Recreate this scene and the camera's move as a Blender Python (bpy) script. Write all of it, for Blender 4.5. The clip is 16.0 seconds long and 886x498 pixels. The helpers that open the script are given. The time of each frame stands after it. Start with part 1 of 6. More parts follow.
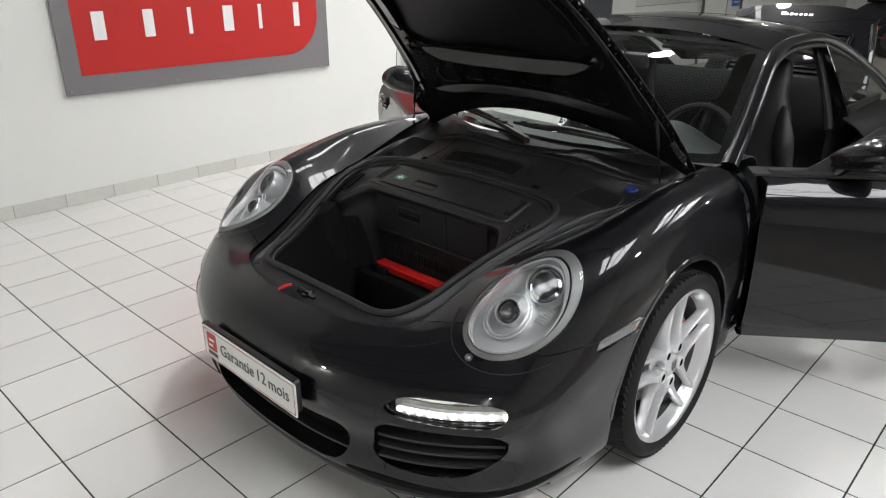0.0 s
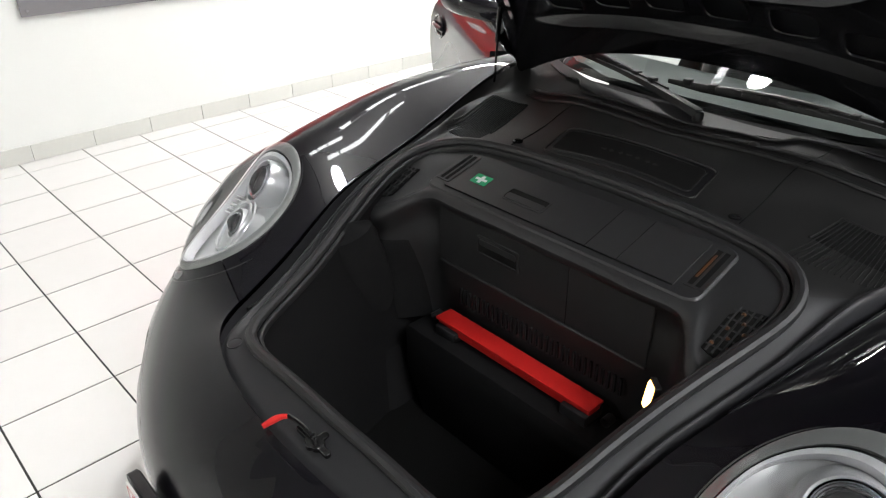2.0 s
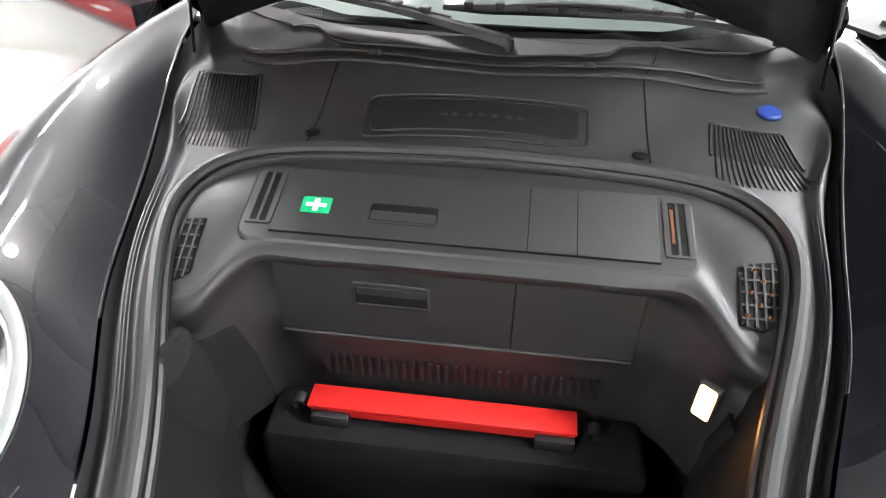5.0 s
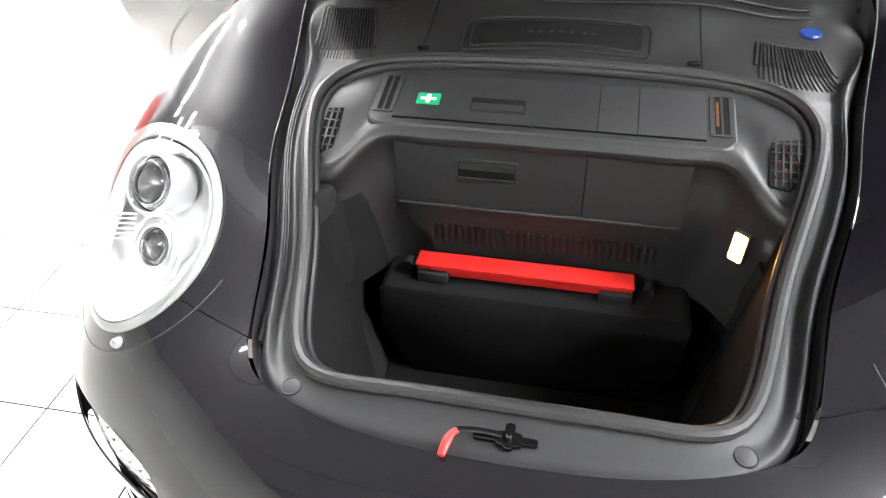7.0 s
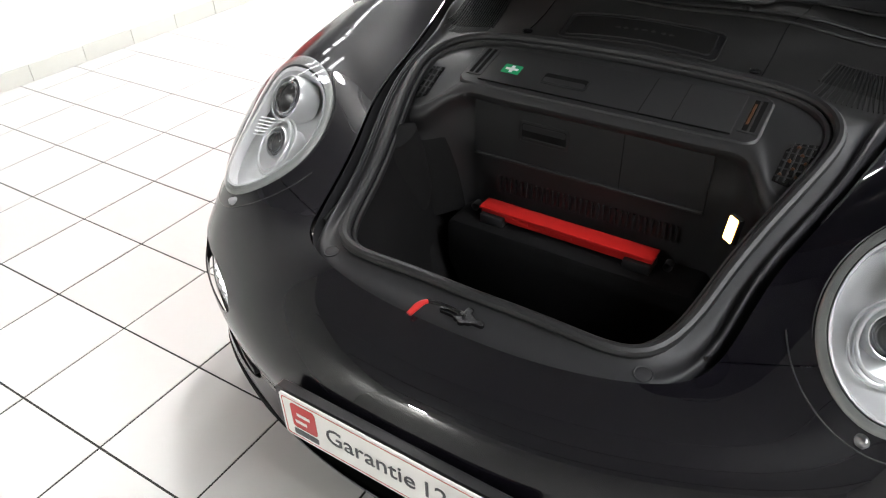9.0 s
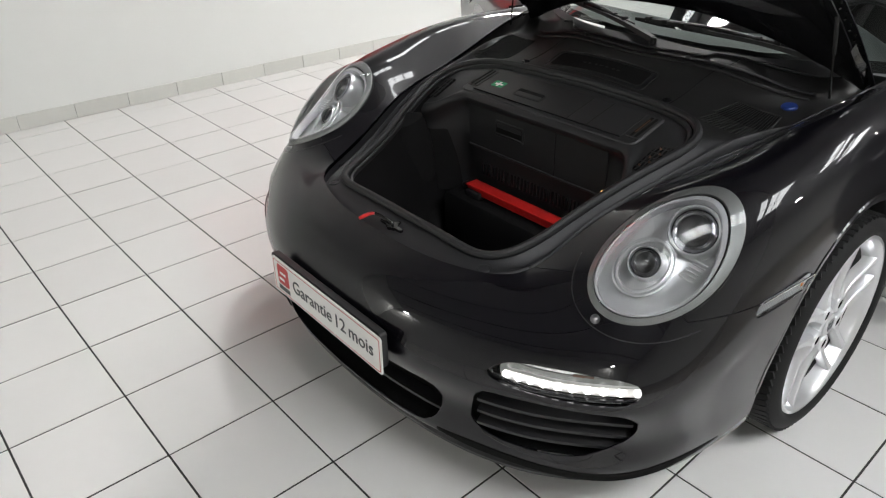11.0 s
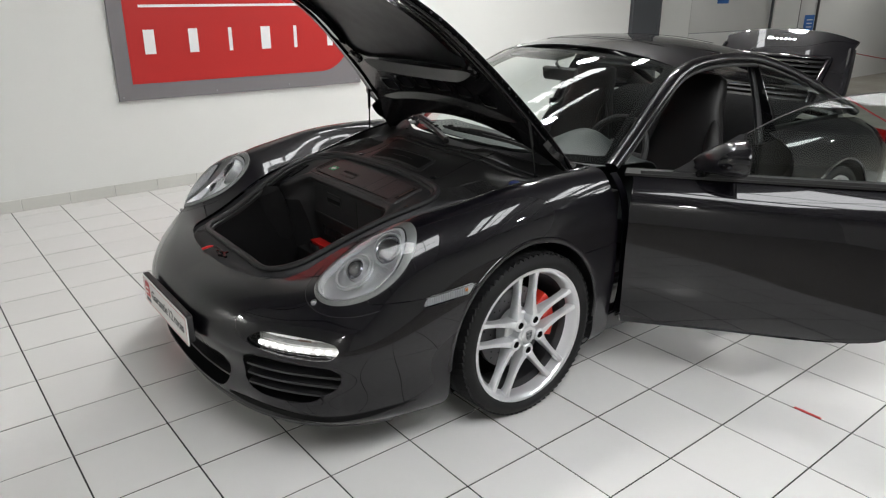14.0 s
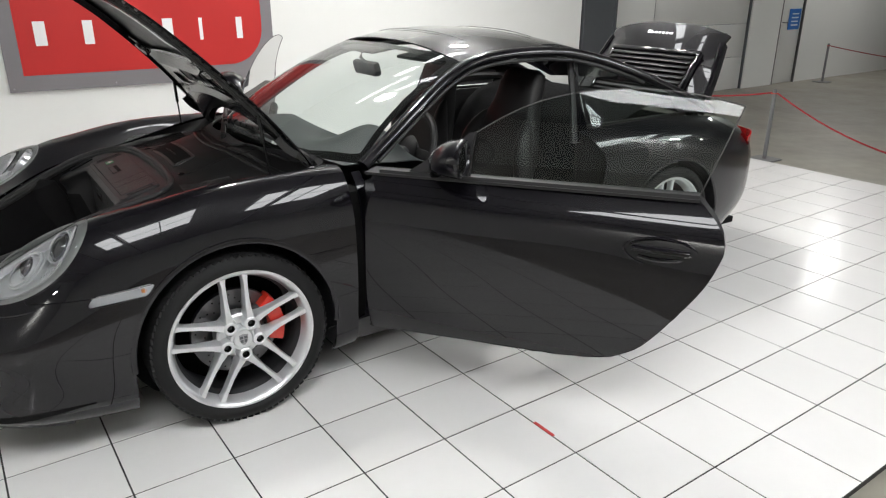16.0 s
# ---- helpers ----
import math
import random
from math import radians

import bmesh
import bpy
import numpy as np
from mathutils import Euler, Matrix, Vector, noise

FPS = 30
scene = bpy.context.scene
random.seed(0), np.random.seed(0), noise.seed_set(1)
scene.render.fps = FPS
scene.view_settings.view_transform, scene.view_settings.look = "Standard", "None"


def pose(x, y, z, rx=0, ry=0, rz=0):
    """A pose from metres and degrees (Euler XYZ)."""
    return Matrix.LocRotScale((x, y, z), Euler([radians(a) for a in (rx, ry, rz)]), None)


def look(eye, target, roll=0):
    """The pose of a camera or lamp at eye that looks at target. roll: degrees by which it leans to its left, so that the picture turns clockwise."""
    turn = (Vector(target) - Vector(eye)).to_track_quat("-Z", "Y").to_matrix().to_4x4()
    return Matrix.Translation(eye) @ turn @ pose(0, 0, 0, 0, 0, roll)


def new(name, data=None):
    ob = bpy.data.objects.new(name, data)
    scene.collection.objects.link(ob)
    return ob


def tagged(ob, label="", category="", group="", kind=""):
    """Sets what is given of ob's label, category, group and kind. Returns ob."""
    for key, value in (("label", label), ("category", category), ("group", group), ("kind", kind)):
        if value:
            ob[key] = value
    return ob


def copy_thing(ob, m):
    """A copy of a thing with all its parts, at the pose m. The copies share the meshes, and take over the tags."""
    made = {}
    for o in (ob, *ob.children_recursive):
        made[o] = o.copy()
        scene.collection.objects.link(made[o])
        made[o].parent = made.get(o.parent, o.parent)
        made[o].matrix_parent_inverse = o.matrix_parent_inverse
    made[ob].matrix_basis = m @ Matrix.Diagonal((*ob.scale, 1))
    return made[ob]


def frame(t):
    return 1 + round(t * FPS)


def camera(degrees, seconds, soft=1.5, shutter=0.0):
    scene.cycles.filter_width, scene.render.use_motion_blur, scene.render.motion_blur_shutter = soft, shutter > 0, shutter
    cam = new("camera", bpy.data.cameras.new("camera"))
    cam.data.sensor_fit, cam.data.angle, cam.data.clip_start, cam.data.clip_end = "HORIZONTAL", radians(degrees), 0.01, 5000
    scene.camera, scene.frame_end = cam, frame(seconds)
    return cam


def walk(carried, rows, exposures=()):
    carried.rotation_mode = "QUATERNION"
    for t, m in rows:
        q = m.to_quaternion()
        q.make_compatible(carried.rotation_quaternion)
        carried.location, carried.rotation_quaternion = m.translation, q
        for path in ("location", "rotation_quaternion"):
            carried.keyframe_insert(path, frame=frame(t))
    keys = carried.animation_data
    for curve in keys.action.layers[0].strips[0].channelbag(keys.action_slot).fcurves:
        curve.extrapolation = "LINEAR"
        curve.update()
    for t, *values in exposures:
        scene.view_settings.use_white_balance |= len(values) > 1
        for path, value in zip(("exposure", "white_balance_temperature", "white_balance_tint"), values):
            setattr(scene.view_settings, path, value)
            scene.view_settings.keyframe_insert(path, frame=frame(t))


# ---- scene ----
cam = camera(64.2, 16.0, 1.2)
PATH = [
    (0, (1.778, -1.043, 1.582), (0.511, 0.31, 0.83), -0.0),
    (0.5, (1.537, -0.833, 1.541), (0.23, 0.454, 0.743), -0.6),
    (1, (1.304, -0.632, 1.502), (0.013, 0.626, 0.636), -0.7),
    (1.5, (1.098, -0.448, 1.49), (-0.177, 0.783, 0.562), -0.3),
    (2, (0.843, -0.29, 1.454), (-0.425, 0.911, 0.48), -0.4),
    (2.5, (0.654, -0.17, 1.426), (-0.52, 1.092, 0.411), -0.5),
    (3, (0.502, -0.019, 1.404), (-0.547, 1.323, 0.354), -1.1),
    (3.5, (0.333, 0.063, 1.424), (-0.478, 1.494, 0.287), -1.8),
    (4, (0.241, 0.059, 1.437), (-0.289, 1.59, 0.264), -1.2),
    (4.2, (0.103, 0.03, 1.421), (-0.147, 1.619, 0.233), 4.2),
    (6.3, (0.106, -0.34, 1.414), (-0.064, 1.248, 0.21), -1.6),
    (6.5, (0.108, -0.381, 1.42), (-0.093, 1.196, 0.206), -1.6),
    (7, (0.104, -0.481, 1.424), (-0.232, 1.072, 0.209), -1.8),
    (7.5, (0.134, -0.575, 1.437), (-0.276, 0.969, 0.233), -2.5),
    (8, (0.24, -0.662, 1.454), (-0.267, 0.855, 0.255), -1.1),
    (8.5, (0.382, -0.686, 1.444), (-0.332, 0.759, 0.26), -1.4),
    (8.7, (0.45, -0.672, 1.442), (-0.337, 0.738, 0.264), -1.6),
    (10.8, (1.32, -0.865, 1.497), (0.048, 0.302, 0.487), -0.8),
    (11, (1.422, -0.865, 1.501), (0.123, 0.279, 0.5), -0.6),
    (11.5, (1.626, -0.919, 1.514), (0.263, 0.178, 0.546), -0.8),
    (12, (1.843, -1.036, 1.527), (0.441, 0.088, 0.649), -0.5),
    (12.5, (2.021, -1.094, 1.55), (0.617, 0.08, 0.742), -0.3),
    (13, (2.256, -1.098, 1.563), (0.836, 0.102, 0.826), 0.1),
    (13.5, (2.443, -0.999, 1.579), (1.002, 0.192, 0.87), 0.3),
    (14, (2.633, -0.784, 1.563), (1.163, 0.386, 0.878), 0.1),
    (14.5, (2.83, -0.575, 1.551), (1.344, 0.579, 0.871), -0.1),
    (15, (3.028, -0.348, 1.553), (1.53, 0.784, 0.864), 0.4),
    (15.5, (3.146, -0.061, 1.543), (1.628, 1.04, 0.847), 0.3),
    (16, (3.256, 0.241, 1.551), (1.727, 1.323, 0.851), 0.1),
]
EXPOSURES = [(0.0, 0.25), (1.0, 0.55), (2.0, 0.85), (2.5, 0.95), (3.0, 1.3), (3.5, 1.8), (4.0, 2.15), (4.2, 2.35), (6.3, 3.1), (6.8, 2.9), (7.5, 2.5), (8.2, 1.75), (8.7, 1.25), (10.8, 0.35), (12.0, 0.15), (13.5, 0.1), (14.5, 0.2), (16.0, 0.3)]
walk(cam, [(t, look(eye, target, roll)) for t, eye, target, roll in PATH], EXPOSURES)


# ---- light ----
world = bpy.data.worlds.new("world")
scene.world = world
world.use_nodes = True
world.node_tree.nodes["Background"].inputs[0].default_value = (0.8, 0.85, 0.9, 1)
world.node_tree.nodes["Background"].inputs[1].default_value = 0.15


# ---- materials ----
def mat(name, color, rough=0.5, metal=0.0, coat=0.0, spec=0.5, vary=0.0, scale=8.0, bump=0.0, bump_scale=60.0,
        rand=0.0, rough_vary=0.0, emit=0.0, emit_color=None):
    m = bpy.data.materials.new(name)
    m.use_nodes = True
    nt = m.node_tree
    b = nt.nodes["Principled BSDF"]
    b.inputs["Base Color"].default_value = (*color, 1)
    b.inputs["Roughness"].default_value = rough
    b.inputs["Metallic"].default_value = metal
    b.inputs["Coat Weight"].default_value = coat
    b.inputs["Coat Roughness"].default_value = 0.008
    b.inputs["Specular IOR Level"].default_value = spec
    if emit:
        b.inputs["Emission Color"].default_value = (*(emit_color or color), 1)
        b.inputs["Emission Strength"].default_value = emit
    co = nt.nodes.new("ShaderNodeTexCoord")

    def noise_node(s, detail=4):
        n = nt.nodes.new("ShaderNodeTexNoise")
        n.inputs["Scale"].default_value = s
        n.inputs["Detail"].default_value = detail
        nt.links.new(co.outputs["Object"], n.inputs["Vector"])
        return n
    if vary or rand:
        mix = nt.nodes.new("ShaderNodeMix")
        mix.data_type = "RGBA"
        mix.inputs[6].default_value = (*[c * (1 - vary) for c in color], 1)
        mix.inputs[7].default_value = (*[min(1, c * (1 + vary)) for c in color], 1)
        n1, n2 = noise_node(scale), noise_node(scale * 7)
        add = nt.nodes.new("ShaderNodeMath")
        add.operation = "MULTIPLY_ADD"
        nt.links.new(n1.outputs["Fac"], add.inputs[0])
        add.inputs[1].default_value = 0.6
        half = nt.nodes.new("ShaderNodeMath")
        half.operation = "MULTIPLY"
        half.inputs[1].default_value = 0.4
        nt.links.new(n2.outputs["Fac"], half.inputs[0])
        nt.links.new(half.outputs[0], add.inputs[2])
        nt.links.new(add.outputs[0], mix.inputs[0])
        out = mix.outputs[2]
        if rand:
            info = nt.nodes.new("ShaderNodeObjectInfo")
            hsv = nt.nodes.new("ShaderNodeHueSaturation")
            rng = nt.nodes.new("ShaderNodeMapRange")
            rng.inputs[3].default_value, rng.inputs[4].default_value = 1 - rand, 1 + rand
            nt.links.new(info.outputs["Random"], rng.inputs[0])
            nt.links.new(rng.outputs[0], hsv.inputs["Value"])
            nt.links.new(out, hsv.inputs["Color"])
            out = hsv.outputs[0]
        nt.links.new(out, b.inputs["Base Color"])
    if rough_vary:
        n = noise_node(scale * 1.7)
        rng = nt.nodes.new("ShaderNodeMapRange")
        rng.inputs[3].default_value, rng.inputs[4].default_value = max(0, rough - rough_vary), rough + rough_vary
        nt.links.new(n.outputs["Fac"], rng.inputs[0])
        nt.links.new(rng.outputs[0], b.inputs["Roughness"])
    if bump:
        n = noise_node(bump_scale, 3)
        bp = nt.nodes.new("ShaderNodeBump")
        bp.inputs["Strength"].default_value = bump
        bp.inputs["Distance"].default_value = 0.002
        nt.links.new(n.outputs["Fac"], bp.inputs["Height"])
        nt.links.new(bp.outputs[0], b.inputs["Normal"])
    return m


PAINT = mat("black_paint", (0.0036, 0.0032, 0.0051), 0.34, 0.0, 0.9, spec=0.09)
BLACK_GLOSS = mat("gloss_black", (0.008, 0.008, 0.009), 0.16, coat=0.5)
PLASTIC = mat("grained_black_plastic", (0.0175, 0.0175, 0.0185), 0.46, vary=0.2, scale=6, bump=0.12, bump_scale=900, rough_vary=0.06)
SATIN = mat("satin_black_panel", (0.019, 0.019, 0.021), 0.54, spec=0.4, vary=0.12, scale=5, bump=0.04, bump_scale=700, rough_vary=0.05)
COWL = mat("cowl_plastic", (0.010, 0.0098, 0.0098), 0.52, spec=0.35, vary=0.4, scale=4, bump=0.06, bump_scale=800, rough_vary=0.07)
SCUTTLE = mat("scuttle_plastic", (0.026, 0.026, 0.028), 0.5, spec=0.35, vary=0.2, scale=7, bump=0.05, bump_scale=700, rough_vary=0.06)
WIPER = mat("wiper_black", (0.005, 0.005, 0.0055), 0.42, spec=0.3, vary=0.2, scale=40)
WEAVE = mat("patterned_plastic", (0.0185, 0.0185, 0.0195), 0.44, bump=0.3, bump_scale=1500, vary=0.1)
LINER = mat("lining", (0.012, 0.012, 0.013), 0.8, spec=0.15, vary=0.3, scale=12, bump=0.5, bump_scale=220)
FELT = mat("felt", (0.013, 0.013, 0.0135), 0.95, spec=0.1, vary=0.5, scale=9, bump=0.9, bump_scale=320)
CARPET = mat("carpet", (0.0095, 0.0095, 0.010), 0.95, spec=0.1, vary=0.35, scale=20, bump=0.8, bump_scale=450)
RUBBER = mat("seal_rubber", (0.014, 0.014, 0.015), 0.5, vary=0.15, scale=10)
TYRE = mat("tyre_rubber", (0.0085, 0.0085, 0.009), 0.68, spec=0.3, vary=0.25, scale=14, bump=0.15, bump_scale=300)
SILVER = mat("silver_alloy", (0.70, 0.705, 0.72), 0.3, 0.7, 0.4, vary=0.04, scale=9)
STEEL = mat("brushed_steel", (0.33, 0.33, 0.34), 0.32, 1.0, vary=0.15, scale=25)
DISC = mat("brake_disc_steel", (0.16, 0.16, 0.165), 0.4, 1.0, vary=0.2, scale=25)
CHROME = mat("chrome", (0.78, 0.78, 0.8), 0.08, 1.0)
REFLECTOR = mat("lamp_reflector", (0.70, 0.705, 0.71), 0.3, 0.65, vary=0.06, scale=20)
# rim metal darkened to hold the shade inside the wheel
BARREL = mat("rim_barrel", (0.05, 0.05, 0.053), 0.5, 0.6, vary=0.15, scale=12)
LID_MATTE = mat("lid_inner_paint", (0.006, 0.006, 0.007), 0.4, vary=0.2, scale=9, rough_vary=0.08)
LID_GLOSS = mat("lid_frame_paint", (0.006, 0.006, 0.007), 0.2, coat=0.35, vary=0.15, scale=9, rough_vary=0.05)
RIBBED = mat("ribbed_lamp_rim", (0.21, 0.215, 0.21), 0.34, 0.3, vary=0.15, scale=40, bump=0.35, bump_scale=420)
RING = mat("lamp_ring", (0.82, 0.82, 0.83), 0.24, 0.45, vary=0.03, scale=30)
CLEAR_RIBS = mat("marker_reflector", (0.60, 0.62, 0.63), 0.3, 0.25, vary=0.08, scale=60)
RED_CALIPER = mat("red_caliper_paint", (0.62, 0.03, 0.015), 0.3, coat=0.5, vary=0.1)
RED_PLASTIC = mat("red_plastic", (0.6, 0.02, 0.018), 0.35, vary=0.12, scale=15, bump=0.05, bump_scale=300)
RED_LENS = mat("red_lens", (0.45, 0.01, 0.01), 0.1, coat=1.0)
ORANGE = mat("orange_lens", (0.8, 0.28, 0.06), 0.2)
AMBER = mat("amber_wiring", (0.095, 0.036, 0.012), 0.35)
LEATHER = mat("black_leather", (0.010, 0.0095, 0.010), 0.56, vary=0.15, scale=14, bump=0.03, bump_scale=700)
LOCK_BLACK = mat("lock_black", (0.004, 0.004, 0.0045), 0.22, spec=0.4)
DASH = mat("dashboard_grain", (0.025, 0.031, 0.030), 0.55, vary=0.15, scale=8, bump=0.1, bump_scale=600)
GREY_TRIM = mat("grey_door_trim", (0.07, 0.068, 0.068), 0.5, vary=0.1)
# near-black: shade of gaps and recesses put into colour, also print and cable
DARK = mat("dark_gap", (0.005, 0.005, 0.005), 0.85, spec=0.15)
GREEN = mat("green_sticker", (0.0, 0.32, 0.12), 0.4)
WHITE = mat("white_print", (0.82, 0.82, 0.82), 0.4)
BLUE_CAP = mat("blue_cap", (0.007, 0.028, 0.17), 0.4, vary=0.1, scale=30)
PLATE_WHITE = mat("plate_white", (0.78, 0.77, 0.74), 0.35, vary=0.03, scale=10)
PRINT = mat("grey_print", (0.05, 0.05, 0.055), 0.5)
RED_PRINT = mat("red_print", (0.5, 0.03, 0.03), 0.45)
DRL = mat("led_strip", (1.0, 0.98, 0.95), 0.3, emit=0.3, emit_color=(1.0, 0.97, 0.92))
LED = mat("led_glow", (1.0, 1.0, 0.98), 0.3, emit=2.6, emit_color=(1.0, 0.99, 0.97))
COURTESY = mat("courtesy_lamp", (1.0, 0.8, 0.5), 0.3, emit=11.0, emit_color=(1.0, 0.40, 0.09))
WALL = mat("white_wall_paint", (0.76, 0.765, 0.74), 0.75, vary=0.03, scale=1.2, bump=0.12, bump_scale=90, rough_vary=0.08)
SIGN_RED = mat("sign_red", (0.5, 0.024, 0.022), 0.42, vary=0.05, scale=2)
SIGN_GREY = mat("sign_grey", (0.2, 0.19, 0.2), 0.42, vary=0.05, scale=2)
TILE = mat("white_floor_tile", (0.745, 0.735, 0.72), 0.2, vary=0.035, scale=3.5, rand=0.02, rough_vary=0.08, bump=0.02, bump_scale=12)
GROUT = mat("grout", (0.03, 0.029, 0.027), 0.9, vary=0.4, scale=9, bump=0.2, bump_scale=200)
SKIRT = mat("skirting_tile", (0.63, 0.625, 0.585), 0.35, vary=0.05, scale=6, rand=0.05)
CONCRETE = mat("concrete_floor", (0.23, 0.215, 0.18), 0.5, vary=0.5, scale=1.1, bump=0.03, bump_scale=25, rough_vary=0.15)
DARK_STEEL = mat("grey_painted_steel", (0.075, 0.08, 0.088), 0.45, vary=0.12, scale=3)
DOOR_WHITE = mat("white_panel_door", (0.7, 0.7, 0.68), 0.5, vary=0.03, scale=2)
BLUE_SIGN = mat("blue_sign", (0.03, 0.16, 0.5), 0.4)
POST = mat("grey_post", (0.16, 0.16, 0.165), 0.45, 0.3, vary=0.1)
ROPE = mat("red_rope", (0.3, 0.012, 0.02), 0.8, bump=0.5, bump_scale=150)
CEILING = mat("ceiling_panel", (0.26, 0.26, 0.265), 0.7, vary=0.05, scale=1)
LIGHT = mat("lamp_diffuser", (1, 1, 1), 0.5, emit=205.0, emit_color=(1.0, 0.99, 0.97))
SKYLIGHT = mat("skylight_panel", (1, 1, 1), 0.5, emit=10.2, emit_color=(0.97, 0.985, 1.0))


def glass_mat(name, tint, clear, rough=0.0):
    """Thin glass: tinted see-through with a mirror-like coat by Fresnel."""
    m = bpy.data.materials.new(name)
    m.use_nodes = True
    nt = m.node_tree
    nt.nodes.clear()
    out = nt.nodes.new("ShaderNodeOutputMaterial")
    mix = nt.nodes.new("ShaderNodeMixShader")
    fres = nt.nodes.new("ShaderNodeFresnel")
    fres.inputs[0].default_value = clear
    tr = nt.nodes.new("ShaderNodeBsdfTransparent")
    tr.inputs[0].default_value = (*tint, 1)
    gl = nt.nodes.new("ShaderNodeBsdfGlossy")
    gl.inputs["Roughness"].default_value = rough
    nt.links.new(fres.outputs[0], mix.inputs[0])
    nt.links.new(tr.outputs[0], mix.inputs[1])
    nt.links.new(gl.outputs[0], mix.inputs[2])
    nt.links.new(mix.outputs[0], out.inputs[0])
    return m


GLASS = glass_mat("window_glass", (0.80, 0.86, 0.84), 1.55)
DOOR_GLASS = glass_mat("door_glass", (0.72, 0.79, 0.76), 1.58)
LENS = glass_mat("lamp_lens", (0.93, 0.94, 0.95), 1.5)
BULB_GLASS = glass_mat("projector_glass", (0.72, 0.72, 0.7), 1.9)


# ---- mesh tools ----
def nat(t, p, s):
    """Natural cubic spline through p at knots t, read at s."""
    t, p, s = np.asarray(t, float), np.asarray(p, float), np.asarray(s, float)
    n, h, flat = len(t), np.diff(t), np.asarray(p, float).reshape(len(t), -1)
    a, b = np.eye(n), np.zeros_like(flat)
    for i in range(1, n - 1):
        a[i, i - 1:i + 2] = h[i - 1], 2 * (h[i - 1] + h[i]), h[i]
        b[i] = 6 * ((flat[i + 1] - flat[i]) / h[i] - (flat[i] - flat[i - 1]) / h[i - 1])
    m = np.linalg.solve(a, b)
    k = np.clip(np.searchsorted(t, s) - 1, 0, n - 2)
    u, v, hk = ((t[k + 1] - s) / h[k])[:, None], ((s - t[k]) / h[k])[:, None], h[k][:, None]
    r = u * flat[k] + v * flat[k + 1] + ((u ** 3 - u) * m[k] + (v ** 3 - v) * m[k + 1]) * hk ** 2 / 6
    return r.reshape(len(s), *p.shape[1:])


def knots(p):
    return np.r_[0, np.cumsum(np.linalg.norm(np.diff(p, axis=0), axis=-1).reshape(len(p) - 1, -1).mean(1) + 1e-6)]


def curve(points, n):
    """n points evenly along a smooth curve through the given ones."""
    p = np.array(points, float)
    t = knots(p)
    return nat(t, p, np.linspace(0, t[-1], n))


def surf(rails, nu, nv):
    """A smooth sheet through rails (each a row of points): array nv x nu x 3."""
    r = np.array(rails, float)
    ts = knots(np.swapaxes(r, 0, 1))
    g = nat(ts, np.swapaxes(r, 0, 1), np.linspace(0, ts[-1], nu))
    g = np.swapaxes(g, 0, 1)
    tr = knots(g)
    return nat(tr, g, np.linspace(0, tr[-1], nv))


class Sheet:
    """Points and faces; clip() trims along the zero line of a field."""

    def __init__(self, verts, faces):
        self.v, self.f = [np.array(p, float) for p in verts], [list(f) for f in faces]

    @classmethod
    def grid(cls, g, closed_u=False):
        g = np.asarray(g)
        nv, nu = g.shape[:2]
        faces = [(j * nu + i, j * nu + (i + 1) % nu, (j + 1) * nu + (i + 1) % nu, (j + 1) * nu + i)
                 for j in range(nv - 1) for i in range(nu if closed_u else nu - 1)]
        return cls(g.reshape(-1, 3), faces)

    def clip(self, field):
        """Keep where field(point) > 0."""
        val = [field(p) for p in self.v]
        made, faces = {}, []

        def cut(a, b):
            key = (min(a, b), max(a, b))
            if key not in made:
                w = val[a] / (val[a] - val[b])
                made[key] = len(self.v)
                self.v.append(self.v[a] + (self.v[b] - self.v[a]) * w)
            return made[key]
        for f in self.f:
            if all(val[i] > 0 for i in f):
                faces.append(f)
            elif any(val[i] > 0 for i in f):
                new_face = []
                for a, b in zip(f, f[1:] + f[:1]):
                    if val[a] > 0:
                        new_face.append(a)
                    if (val[a] > 0) != (val[b] > 0):
                        new_face.append(cut(a, b))
                if len(new_face) > 2:
                    faces.append(new_face)
        used = sorted({i for f in faces for i in f})
        back = {o: n for n, o in enumerate(used)}
        return Sheet([self.v[i] for i in used], [[back[i] for i in f] for f in faces])

    def copy(self):
        return Sheet(self.v, self.f)

    def mirrored(self):
        return Sheet([p * (-1, 1, 1) for p in self.v], [f[::-1] for f in self.f])

    def moved(self, m):
        return Sheet([np.array(m @ Vector(p)) for p in self.v], self.f)

    def joined(self, other):
        n = len(self.v)
        return Sheet(self.v + other.v, self.f + [[i + n for i in f] for f in other.f])


def mesh_of(name, sheet, material, smooth=True, angle=35, thick=0.0, inward=True, bevel=0.0):
    bm = bmesh.new()
    vs = [bm.verts.new(p) for p in sheet.v]
    for f in sheet.f:
        try:
            bm.faces.new([vs[i] for i in f])
        except ValueError:
            pass
    bmesh.ops.remove_doubles(bm, verts=bm.verts[:], dist=1e-5)
    bmesh.ops.recalc_face_normals(bm, faces=bm.faces[:])
    if thick:
        bmesh.ops.solidify(bm, geom=bm.faces[:], thickness=thick)
    if bevel:
        sharp = [e for e in bm.edges if len(e.link_faces) == 2 and e.calc_face_angle(0) > 0.6]
        bmesh.ops.bevel(bm, geom=sharp, offset=bevel, segments=2, affect="EDGES", profile=0.5)
    me = bpy.data.meshes.new(name)
    bm.to_mesh(me)
    bm.free()
    me.materials.append(material)
    if smooth:
        me.polygons.foreach_set("use_smooth", [True] * len(me.polygons))
        me.set_sharp_from_angle(angle=radians(angle))
    return me


